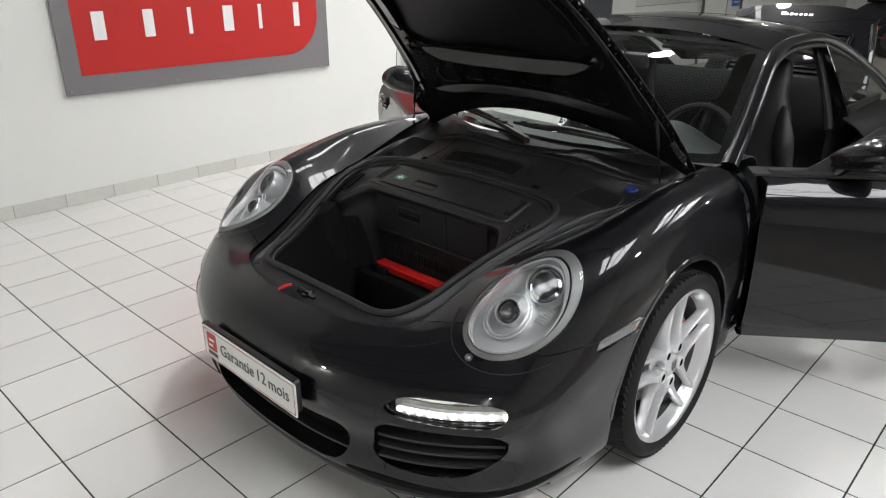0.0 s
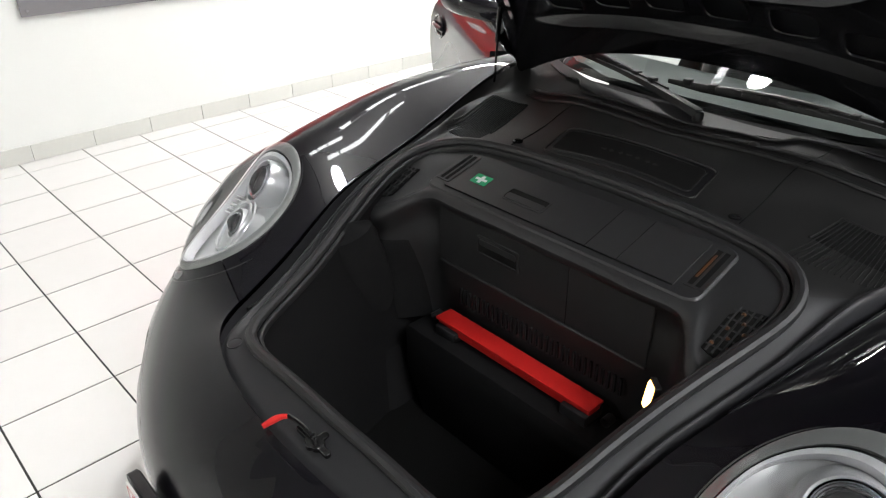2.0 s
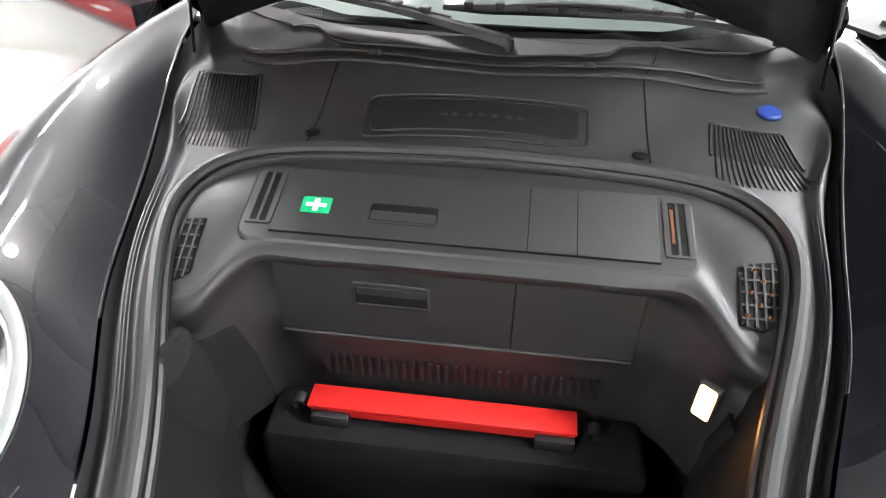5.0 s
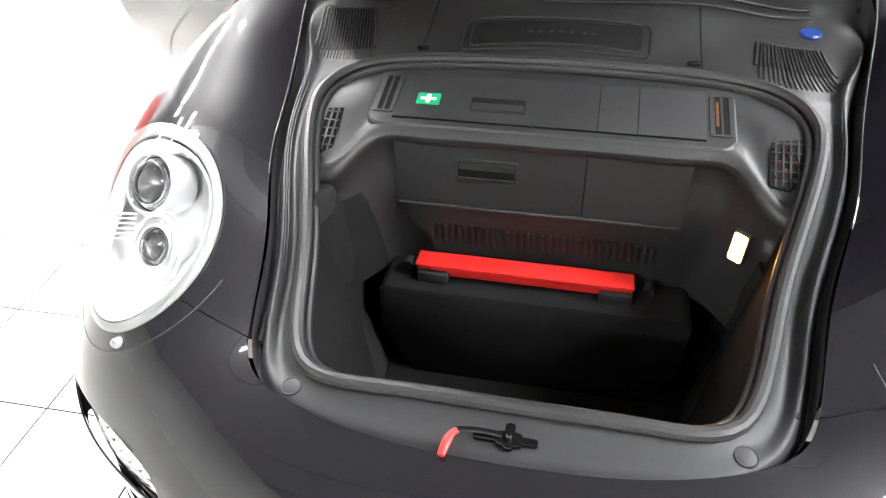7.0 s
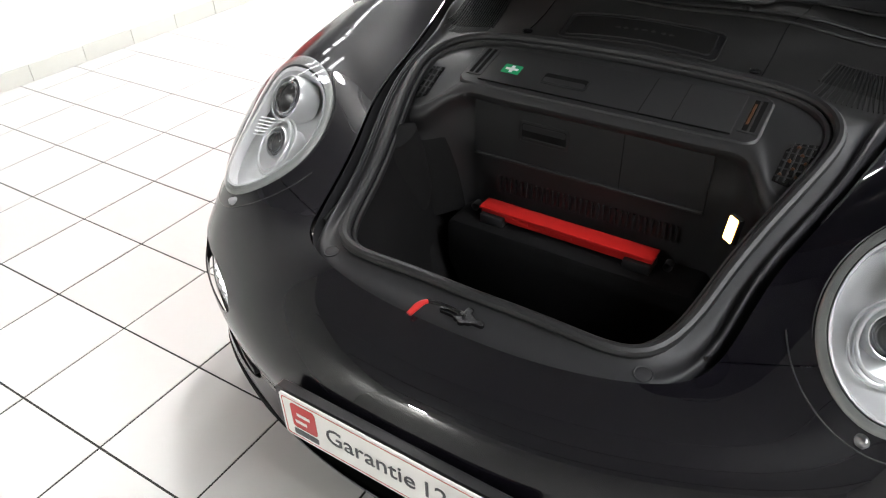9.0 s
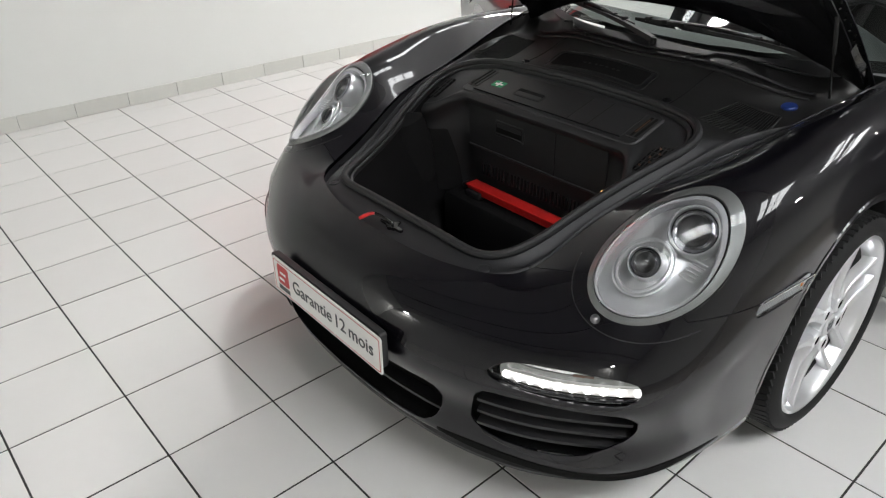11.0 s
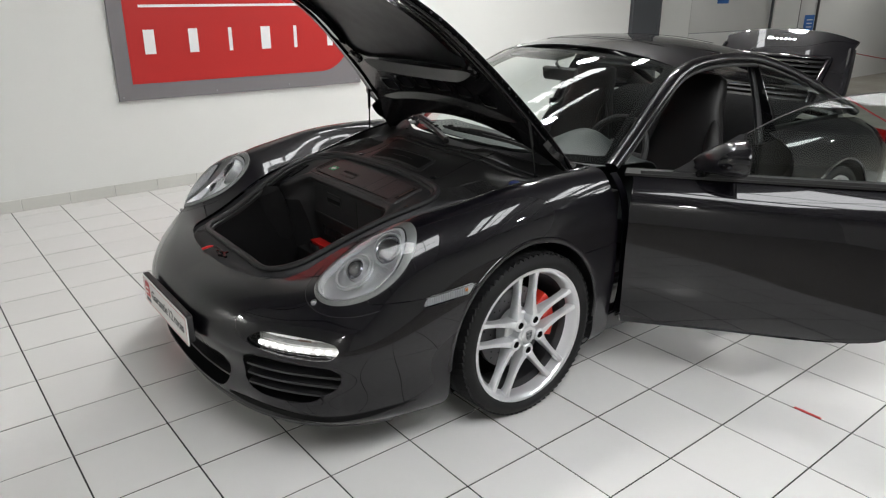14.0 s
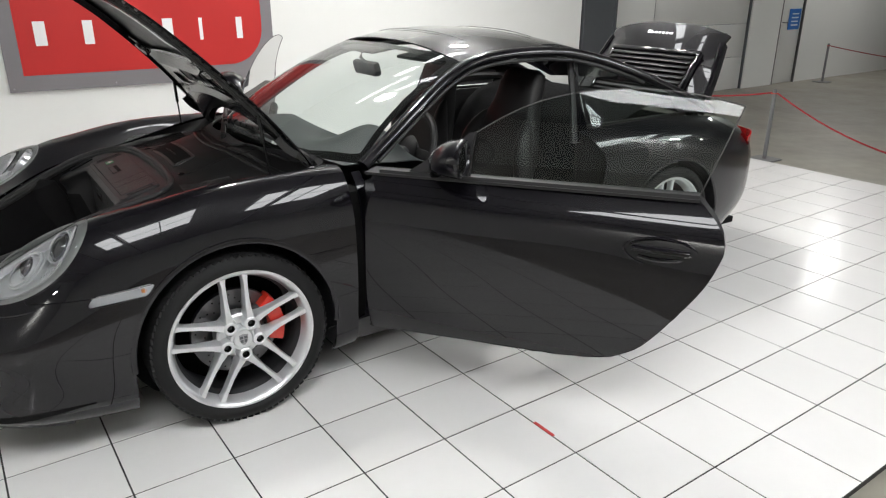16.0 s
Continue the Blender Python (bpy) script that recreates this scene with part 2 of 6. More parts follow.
def part(name, sheet, material, parent=None, label="", m=None, **kw):
    """One mesh object; a child of parent where one is given."""
    ob = new(name, sheet if isinstance(sheet, bpy.types.Mesh) else mesh_of(name, sheet, material, **kw))
    if parent is not None:
        ob.parent = parent
    if m is not None:
        ob.matrix_basis = m
    return tagged(ob, label)


def thing(name, m, label, category, group="", kind=""):
    ob = new(name)
    ob.matrix_basis = m
    return tagged(ob, label, category, group, kind)


def box(x0, x1, y0, y1, z0, z1):
    v = [(x, y, z) for x in (x0, x1) for y in (y0, y1) for z in (z0, z1)]
    return Sheet(v, [(0, 1, 3, 2), (4, 6, 7, 5), (0, 4, 5, 1), (2, 3, 7, 6), (0, 2, 6, 4), (1, 5, 7, 3)])


def frames_along(path, up=(0, 0, 1)):
    p = np.asarray(path, float)
    t = np.gradient(p, axis=0)
    t /= np.linalg.norm(t, axis=1)[:, None]
    side = np.cross(t, np.asarray(up, float))
    weak = np.linalg.norm(side, axis=1) < 1e-6
    side[weak] = np.cross(t[weak], (0.0, 1.0, 0.1))
    side /= np.linalg.norm(side, axis=1)[:, None]
    return p, side, np.cross(side, t)


def sweep(path, profile, up=(0, 0, 1), closed=False, caps=True, scale=None):
    """A profile of (side, up) pairs along a path of points."""
    p = np.asarray(path, float)
    if closed:
        q = np.r_[p[-1:], p, p[:1]]
        _, s, u = frames_along(q, up)
        s, u = s[1:-1], u[1:-1]
    else:
        p, s, u = frames_along(p, up)
    k = np.ones(len(p)) if scale is None else np.asarray(scale)
    g = np.array([[p[i] + k[i] * (a * s[i] + b * u[i]) for a, b in profile] for i in range(len(p))])
    if closed:
        g = np.r_[g, g[:1]]
    sh = Sheet.grid(g, closed_u=True)
    if caps and not closed:
        n, last = len(profile), (len(p) - 1) * len(profile)
        sh.f += [list(range(n))[::-1], list(range(last, last + n))]
    return sh


def ring(rx, ry=None, n=16):
    return [(rx * math.cos(a), (ry or rx) * math.sin(a)) for a in np.linspace(0, 2 * math.pi, n, endpoint=False)]


def lathe(profile, n=48, axis="x"):
    """Turn a profile of (along, radius) pairs round an axis."""
    g = []
    for along, r in profile:
        row = []
        for a in np.linspace(0, 2 * math.pi, n, endpoint=False):
            c, s = r * math.cos(a), r * math.sin(a)
            row.append({"x": (along, c, s), "y": (c, along, s), "z": (c, s, along)}[axis])
        g.append(row)
    return Sheet.grid(np.array(g), closed_u=True)


def rounded(x0, x1, y0, y1, r, n=5):
    """A rounded rectangle as a loop of (x, y)."""
    pts = []
    for cx, cy, a0 in ((x1 - r, y1 - r, 0), (x0 + r, y1 - r, 90), (x0 + r, y0 + r, 180), (x1 - r, y0 + r, 270)):
        pts += [(cx + r * math.cos(radians(a0 + 90 * i / n)), cy + r * math.sin(radians(a0 + 90 * i / n))) for i in range(n + 1)]
    return pts


def plate(loop, z0, z1, soft=0.0):
    """A flat slab from a loop of (x, y), with a softened upper edge."""
    n = len(loop)
    c = np.mean(loop, axis=0)
    rows = [(loop, z0), (loop, z1 - soft)]
    if soft:
        size = np.ptp(np.array(loop), axis=0)
        k = 1 - 2 * soft / size
        rows.append(([(c[0] + (x - c[0]) * k[0], c[1] + (y - c[1]) * k[1]) for x, y in loop], z1))
    v = [(x, y, z) for pts, z in rows for x, y in pts]
    f = [(j * n + i, j * n + (i + 1) % n, (j + 1) * n + (i + 1) % n, (j + 1) * n + i) for j in range(len(rows) - 1) for i in range(n)]
    f += [tuple(range(n))[::-1], tuple(range((len(rows) - 1) * n, len(rows) * n))]
    return Sheet(v, f)


def frame_strip(outer, inner, z0, z1):
    """A flat frame between two loops with the same number of points."""
    n = len(outer)
    v = [(x, y, z) for pts, z in ((outer, z0), (outer, z1), (inner, z1), (inner, z0)) for x, y in pts]
    f = [(j * n + i, j * n + (i + 1) % n, ((j + 1) % 4) * n + (i + 1) % n, ((j + 1) % 4) * n + i) for j in range(4) for i in range(n)]
    return Sheet(v, f)


def lettering(text, size, depth=0.0006):
    """A word as a mesh in the x-y plane, middle at the origin."""
    c = bpy.data.curves.new("words", "FONT")
    c.body, c.size, c.extrude, c.align_x, c.align_y = text, size, depth, "CENTER", "CENTER"
    c.resolution_u = 3
    ob = bpy.data.objects.new("words", c)
    me = bpy.data.meshes.new_from_object(ob)
    bpy.data.objects.remove(ob)
    return me


def basis(origin, ex, ey):
    """A pose with its x and y axes along ex and ey."""
    ex = Vector(ex).normalized()
    ez = ex.cross(Vector(ey)).normalized()
    ey = ez.cross(ex)
    return Matrix(((ex.x, ey.x, ez.x, origin[0]), (ex.y, ey.y, ez.y, origin[1]), (ex.z, ey.z, ez.z, origin[2]), (0, 0, 0, 1)))


def smooth01(x):
    x = min(1.0, max(0.0, x))
    return x * x * (3 - 2 * x)


# ---- the showroom ----
WALL_X, EDGE_X, EDGE_Y, FRONT_Y, STEP = -3.34, 2.487, 6.502, -5.165, 1 / 3
FAR_X, FAR_Y, BACK_Y, TOP = 9.0, 19.0, -5.165, 4.3

part("ground_concrete", box(WALL_X - 0.6, FAR_X, BACK_Y, FAR_Y, -0.12, -0.022), CONCRETE)
tagged(bpy.data.objects["ground_concrete"], "worn grey concrete floor with dusty stains", "floor", kind="structure")
wall_side = part("wall_west", box(WALL_X - 0.25, WALL_X, BACK_Y, 7.02, -0.022, TOP), WALL)
tagged(wall_side, "white painted plaster wall of the showroom", "wall", kind="structure")
tagged(part("wall_north", box(WALL_X - 0.6, FAR_X, FAR_Y, FAR_Y + 0.2, -0.022, TOP), WALL), "white painted end wall of the hall", "wall", kind="structure")
tagged(part("wall_east", box(FAR_X, FAR_X + 0.2, BACK_Y, FAR_Y, -0.022, TOP), WALL), "white painted long wall of the hall", "wall", kind="structure")
tagged(part("wall_south", box(WALL_X - 0.6, FAR_X, BACK_Y - 0.2, BACK_Y, -0.022, TOP), WALL), "white painted wall behind the display area", "wall", kind="structure")

# ceiling: shallow ribs over a panelled deck, one mesh
deck = box(WALL_X - 0.6, FAR_X, BACK_Y, FAR_Y, TOP, TOP + 0.15)
for k in range(13):
    y = BACK_Y + 1.0 + k * 1.8
    deck = deck.joined(box(WALL_X, FAR_X, y - 0.06, y + 0.06, TOP - 0.14, TOP - 0.001))
tagged(part("ceiling", deck, CEILING, smooth=False), "grey ribbed hall ceiling with cross beams", "ceiling", kind="structure")


def skylight(x, y, w, l):
    lamp = thing("skylight", pose(x, y, TOP - 0.032), "bright translucent roof light with dark glazing bars", "roof light", "roof lights")
    part("panel", box(-w / 2, w / 2, -l / 2, l / 2, 0.0, 0.03), SKYLIGHT, lamp)
    n = max(3, round(l / 0.8))
    for i in range(n + 1):
        yy = -l / 2 + l * i / n
        part("glazing_bar", box(-w / 2, w / 2, yy - 0.018, yy + 0.018, -0.02, -0.002), DARK_STEEL, lamp)
    if w > 1:
        part("centre_bar", box(-0.02, 0.02, -l / 2, l / 2, -0.026, -0.0205), DARK_STEEL, lamp)


skylight(3.7, -0.05, 1.9, 2.7)
skylight(4.4, 3.3, 2.0, 1.5)
skylight(4.1, 6.6, 1.7, 1.5)
skylight(5.1, 9.2, 1.7, 2.0)
skylight(-1.55, 1.95, 0.16, 1.1)
skylight(-1.05, 2.5, 0.12, 1.2)
skylight(-2.1, 3.35, 0.24, 1.7)


def bay_lamp(x, y, z):
    lamp = thing("pendant_lamp", pose(x, y, z), "round bell-shaped hanging hall lamp, switched on", "pendant lamp", "hall lamps")
    part("shade", lathe([(0.0, 0.16), (0.05, 0.15), (0.16, 0.11), (0.24, 0.06), (0.3, 0.045), (0.3, 0.001)], 32, "z"), DARK_STEEL, lamp)
    part("diffuser", lathe([(0.012, 0.001), (0.006, 0.08), (0.012, 0.14)], 32, "z"), LIGHT, lamp)
    part("cable", lathe([(0.3, 0.006), (TOP - z - 0.001, 0.006)], 8, "z"), DARK, lamp)


# the two at y -4.9 and -4.8 are unseen, added to brighten the floor
for x, y in ((-0.62, 1.7), (-0.95, 3.85), (-2.15, 4.15), (-2.6, -4.9), (5.9, -4.8), (5.6, 5.0), (5.8, 12.0), (-2.9, 13.6)):
    bay_lamp(x, y, 3.55)

# far part of the long wall, set back behind the steel column
BACKSET = WALL_X - 0.16
column = thing("steel_column", pose(WALL_X + 0.02, 7.33, -0.022), "dark grey painted steel column at the wall's end", "column")
part("web", box(-0.15, 0.0, -0.27, 0.27, 0, TOP), DARK_STEEL, column)
part("flange", box(0.0, 0.025, -0.30, -0.27, 0, TOP), DARK_STEEL, column)
part("flange", box(0.0, 0.025, 0.27, 0.30, 0, TOP), DARK_STEEL, column)
part("junction_box", box(0.0, 0.06, -0.14, 0.02, 1.62, 1.82), GREY_TRIM, column, "small grey junction box")
for name, y0, y1, zlow in (("wall_pier", 7.63, 8.62, -0.022), ("wall_pier_far", 10.98, 11.82, -0.022), ("wall_far", 12.52, FAR_Y, -0.022), ("wall_lintel", 8.62, 10.98, 3.0), ("wall_lintel_far", 11.82, 12.52, 2.1)):
    tagged(part(name, box(BACKSET - 0.25, BACKSET, y0, y1, zlow, TOP), WALL), "white painted masonry of the hall wall", "wall", kind="structure")

garage = thing("sectional_door", pose(BACKSET - 0.09, 8.62, -0.022), "closed white sectional door with ribbed panels", "garage door")
for k in range(6):
    section = box(0, 0.04, 0.02, 2.34, k * 0.505 + 0.004, k * 0.505 + 0.5)
    part("panel", section, DOOR_WHITE, garage, bevel=0.006)
for yy in (0.0, 2.325):
    part("guide_rail", box(0.03, 0.07, yy, yy + 0.035, 0, 3.0), DARK_STEEL, garage, "dark steel guide rail")
service = thing("service_door", pose(BACKSET - 0.07, 11.82, -0.022), "closed plain white service door", "door")
part("leaf", box(0, 0.04, 0.03, 0.67, 0.005, 2.07), DOOR_WHITE, service, bevel=0.004)
part("door_frame", box(0.0, 0.07, 0.0, 0.03, 0, 2.1), GREY_TRIM, service)
part("door_frame", box(0.0, 0.07, 0.67, 0.7, 0, 2.1), GREY_TRIM, service)
part("handle", sweep(curve([(0.04, 0.12, 1.0), (0.09, 0.12, 1.0), (0.095, 0.2, 1.0)], 8), ring(0.009, n=8)), STEEL, service)
notice = thing("notice_board", pose(BACKSET - 0.025, 12.10, 0.86), "small blue notice fixed to the service door", "sign")
part("panel", box(0.0, 0.006, 0.0, 0.34, 0.0, 0.33), BLUE_SIGN, notice)
for k in range(4):
    part("text_bar", box(0.0065, 0.008, 0.08, 0.28, 0.06 + k * 0.06, 0.08 + k * 0.06), WHITE, notice)
over = thing("door_notice", pose(BACKSET - 0.045, 9.35, 1.40), "small blue label stuck on the sectional door", "sign")
part("panel", box(0.0, 0.004, 0.0, 0.3, 0.0, 0.14), BLUE_SIGN, over)

# large dealer sign: grey board, red field with one large rounded corner, white bars
sign = thing("wall_sign", pose(WALL_X + 0.012, 0, 0), "large grey and red lettered board screwed to the wall", "sign")


def upright(loop, x0, x1):
    return Sheet([(z, x, y) for x, y, z in plate(loop, x0, x1).v], plate(loop, x0, x1).f)


part("backing_board", upright([(0.715, 0.748), (2.925, 0.738), (2.925, 2.35), (0.715, 2.35)], 0.0, 0.02), SIGN_GREY, sign)
arc = [(2.50 + 0.32 * math.cos(a), 1.19 + 0.32 * math.sin(a)) for a in np.linspace(-math.pi / 2, 0, 12)]
part("red_field", upright([(0.83, 0.872)] + arc + [(2.82, 2.24), (0.83, 2.24)], 0.0205, 0.0235), SIGN_RED, sign)
for y0, y1, z0, z1 in ((0.955, 1.04, 1.095, 1.28), (1.31, 1.385, 1.095, 1.28), (1.645, 1.675, 1.095, 1.28), (1.935, 2.02, 1.095, 1.28), (2.245, 2.275, 1.095, 1.28), (2.58, 2.635, 1.095, 1.28)):
    part("white_bar", upright([(y0, z0), (y1, z0), (y1, z1), (y0, z1)], 0.024, 0.026), WHITE, sign)
part("white_rule", upright([(0.945, 1.445), (2.62, 1.445), (2.62, 1.465), (0.945, 1.465)], 0.024, 0.026), WHITE, sign)
for y in (0.745, 1.5, 2.17, 2.88):
    part("screw", lathe([(0.02, 0.008), (0.026, 0.006), (0.026, 0.0005)], 10, "x"), STEEL, sign, m=pose(0, y, 0.775))

# rope barrier at the tiles' edge
def barrier_post(x, y, height):
    post = thing("rope_post", pose(x, y, -0.022), "slim grey rope-barrier post on a flat square foot", "barrier post", "rope barrier posts")
    part("foot", plate(rounded(-0.12, 0.12, -0.12, 0.12, 0.02), 0, 0.012, 0.004), POST, post)
    part("pole", lathe([(0.012, 0.019), (height, 0.019), (height + 0.008, 0.012), (height + 0.008, 0.0005)], 16, "z"), POST, post)
    part("rope_ring", sweep([(0.026 * math.cos(a), 0.026 * math.sin(a), height - 0.03) for a in np.linspace(0, 2 * math.pi, 16, endpoint=False)], ring(0.005, n=6), closed=True), RED_CALIPER, post)
    return post


barrier_post(-0.42, 6.64, 0.66)
barrier_post(-3.18, 12.88, 0.64)
barrier_post(2.75, 6.64, 0.66)
barrier_post(1.6, 13.4, 0.64)


def rope(a, b, sag):
    p = [tuple(np.array(a) * (1 - s) + np.array(b) * s - (0, 0, sag * 4 * s * (1 - s))) for s in np.linspace(0, 1, 24)]
    ob = part("barrier_rope", sweep(p, ring(0.0075, n=8)), ROPE)
    tagged(ob, "sagging red barrier rope between grey posts", "rope", "barrier ropes")


rope((-0.39, 6.64, 0.61), (2.72, 6.64, 0.61), 0.42)
rope((-0.45, 6.64, 0.61), (-3.27, 7.0, 0.61), 0.16)
rope((-3.16, 12.88, 0.59), (1.57, 13.4, 0.59), 0.2)

# a dark estate car parked far off in the hall
def parked_car():
    far = thing("parked_car", pose(-2.1, 14.9, -0.022), "black estate car parked on the concrete of the hall", "car")

    def across(loop, y0, y1):
        return Sheet([(x, z, y) for x, y, z in plate(loop, y0, y1).v], [f[::-1] for f in plate(loop, y0, y1).f])

    body = [(0, .32), (.12, .25), (4.2, .25), (4.36, .34), (4.38, .62), (4.25, .78), (3.2, .93), (.25, .93), (.06, .80), (.0, .62)]
    part("body", across(body, -.86, .86), PAINT, far, bevel=.05)
    cabin = [(.18, .93), (3.2, .93), (2.5, 1.38), (2.2, 1.42), (.55, 1.42), (.34, 1.36)]
    part("cabin", across(cabin, -.74, .74), PAINT, far, bevel=.05)
    for loop in ([(.38, .97), (1.15, .97), (1.15, 1.33), (.55, 1.33)], [(1.22, .97), (2.0, .97), (2.0, 1.33), (1.22, 1.33)], [(2.07, .97), (2.85, .97), (2.36, 1.31), (2.07, 1.33)]):
        for y in (-.752, .742):
            part("side_window", across(loop, y, y + .01), LOCK_BLACK, far, "dark side window")
    for y in (-.868, .858):
        part("rubbing_strip", across([(.2, .50), (4.2, .50), (4.2, .54), (.2, .54)], y, y + .01), RED_LENS, far, "dull red strip along the flank")
    for x in (.78, 3.42):
        for y in (-.80, .80):
            wheel = part("wheel", lathe([(-.1, .2), (-.11, .29), (-.06, .315), (.06, .315), (.11, .29), (.1, .2)], 32, "y"), TYRE, far, m=pose(x, y, .315))
            part("rim", lathe([(-.105, .001), (-.095, .19), (.095, .19), (.105, .001)], 24, "y"), BARREL, wheel)


# a strip of red tape lying on a joint
tape = part("tape_scrap", box(1.60, 1.705, 1.832, 1.845, 0.001, 0.0025), RED_PRINT)
tagged(tape, "short scrap of red tape on the tiled floor", "tape")


parked_car()


# ---- the black coupe ----
car = thing("sports_car", pose(0.040, 0.0, 0.0, 0, 0, -1.2), "glossy black sports coupe with front lid, doors and engine lid open", "car")
AXLE, REAR_AXLE, HUB_Z, HINGE = 1.0, 3.335, 0.33, (0.0, 1.40, 0.885)

# feature lines of the front body, from the nose's middle round to the door, bottom to top
NOSE = [
    [(0, .03, .15), (.22, .04, .15), (.42, .075, .15), (.58, .15, .147), (.70, .26, .143), (.79, .44, .14), (.825, .66, .14), (.83, .985, .14), (.825, 1.28, .14), (.81, 1.56, .15)],
    [(0, -.02, .185), (.22, -.01, .185), (.43, .035, .185), (.612, .11, .185), (.755, .225, .18), (.838, .44, .178), (.86, .66, .18), (.865, .985, .18), (.86, 1.28, .18), (.845, 1.56, .19)],
    [(0, -.028, .30), (.22, -.016, .30), (.43, .03, .30), (.623, .112, .30), (.778, .23, .30), (.862, .45, .30), (.88, .66, .30), (.885, .985, .30), (.88, 1.28, .30), (.865, 1.56, .30)],
    [(0, -.062, .42), (.22, -.052, .42), (.43, -.004, .425), (.613, .08, .435), (.785, .212, .44), (.872, .45, .45), (.892, .67, .46), (.897, .985, .47), (.892, 1.28, .46), (.878, 1.56, .45)],
    [(0, -.018, .522), (.22, -.007, .525), (.42, .050, .537), (.58, .13, .55), (.742, .24, .56), (.855, .46, .58), (.887, .68, .605), (.895, .985, .625), (.89, 1.28, .61), (.878, 1.56, .59)],
    [(0, .052, .565), (.20, .064, .57), (.40, .125, .582), (.535, .205, .602), (.66, .29, .65), (.785, .49, .745), (.848, .69, .755), (.865, .985, .775), (.865, 1.28, .765), (.858, 1.56, .745)],
    [(0, .093, .579), (.20, .105, .583), (.392, .163, .594), (.487, .245, .615), (.585, .37, .685), (.685, .55, .807), (.745, .73, .848), (.768, .985, .885), (.785, 1.28, .885), (.79, 1.56, .865)],
    [(0, .118, .5865), (.20, .129, .5905), (.388, .190, .6005), (.442, .285, .620), (.466, .425, .680), (.518, .60, .745), (.554, .76, .774), (.609, 1.0, .815), (.675, 1.28, .868), (.70, 1.45, .890)],
]
FRONT = surf(NOSE, 110, 64)
front = Sheet.grid(FRONT)


def arch_field(axle, radius):
    return lambda p: math.hypot(p[1] - axle, p[2] - HUB_Z) - radius if p[2] > HUB_Z else abs(p[1] - axle) - radius


def seg_field(pts):
    """Signed distance in (a, b) to a closed loop, positive outside."""
    q = np.array(pts, float)
    r = np.roll(q, -1, axis=0)

    def field(a, b):
        d, e = np.array([a, b]) - q, r - q
        t = np.clip((d * e).sum(1) / (e * e).sum(1), 0, 1)
        near = np.sqrt(((d - e * t[:, None]) ** 2).sum(1)).min()
        inside = False
        for (x0, y0), (x1, y1) in zip(q, r):
            if (y0 > b) != (y1 > b) and a < (x1 - x0) * (b - y0) / (y1 - y0) + x0:
                inside = not inside
        return -near if inside else near
    return field


# headlamp: an ellipse on the wing, in a plane of its own
LAMP_C = Vector((0.692, 0.392, 0.708))
LAMP_U = Vector((0.055, 0.285, 0.18)).normalized()
LAMP_N = Vector((0.26, -0.53, 0.80))
LAMP_N = (LAMP_N - LAMP_U * LAMP_N.dot(LAMP_U)).normalized()
LAMP_V = LAMP_N.cross(LAMP_U)
LAMP_C = LAMP_C + LAMP_U * 0.014 + LAMP_V * 0.004
LAMP_A, LAMP_B = 0.203, 0.132


def lamp_uv(p):
    d = Vector(p) - LAMP_C
    return d.dot(LAMP_U), d.dot(LAMP_V), d.dot(LAMP_N)


def lamp_field(p, grow=0.0):
    u, v, n = lamp_uv(p)
    if abs(n) > 0.16:
        return 1.0
    return (math.hypot(u / (LAMP_A + grow), v / (LAMP_B + grow)) - 1) * 0.1


def bumper_field(p):
    """Positive on the bumper cover, negative on the wing."""
    return max(0.262 + (p[0] - 0.44) * 0.25 - p[1], 0.604 - p[2])


# openings of the bumper in front view (x, z)
SIDE_INTAKE = seg_field([(.500, .404), (.52, .412), (.60, .413), (.70, .413), (.76, .411), (.786, .402), (.795, .380), (.790, .350), (.775, .322), (.747, .295), (.712, .268), (.67, .255), (.60, .249), (.53, .251), (.49, .262), (.465, .28), (.458, .297), (.468, .335), (.484, .38)])
MID_INTAKE = seg_field([(-.345, .362), (.345, .362), (.372, .352), (.386, .325), (.382, .285), (.366, .245), (.335, .215), (.30, .205), (-.30, .205), (-.335, .215), (-.366, .245), (-.382, .285), (-.386, .325), (-.372, .352)])
LED_LOOP = [(.511, .447), (.517, .458), (.53, .469), (.55, .478), (.62, .486), (.70, .485), (.75, .481), (.78, .473), (.791, .460), (.794, .445), (.790, .430), (.78, .421), (.765, .417), (.66, .417), (.56, .423), (.525, .432), (.514, .438)]
LED_BAY = seg_field(LED_LOOP)
LED_RISE = .018
LED_HOLE = seg_field([(x, z + LED_RISE) for x, z in LED_LOOP])
MARKER_LOOP = [(.512, .570), (.532, .604), (.539, .608), (.718, .624), (.725, .619), (.699, .583)]
MARKER = seg_field(MARKER_LOOP)


def not_front(p, f):
    return f(abs(p[0]), p[2]) if p[1] < 0.5 else 1.0


shell = front.clip(arch_field(AXLE, 0.378)).clip(lamp_field)
shell = shell.clip(lambda p: 1.0 if p[2] > 0.5 else not_front(p, SIDE_INTAKE))
shell = shell.clip(lambda p: 1.0 if p[2] > 0.5 or p[0] > 0.45 else not_front(p, MID_INTAKE))
shell = shell.clip(lambda p: not_front(p, LED_HOLE))
shell = shell.clip(lambda p: MARKER(p[1], p[2]) if p[0] > 0.8 else 1.0)
shell = shell.clip(lambda p: 1.478 - p[1])
cover_l = shell.clip(lambda p: bumper_field(p) - 0.0012)
wing_l = shell.clip(lambda p: -bumper_field(p) - 0.0012)
cover = cover_l.joined(cover_l.mirrored())
bumper = part("front_bumper", cover, PAINT, car, "black painted front bumper cover", thick=0.004)
part("front_wing", wing_l, PAINT, car, "black painted front wing", thick=0.004)
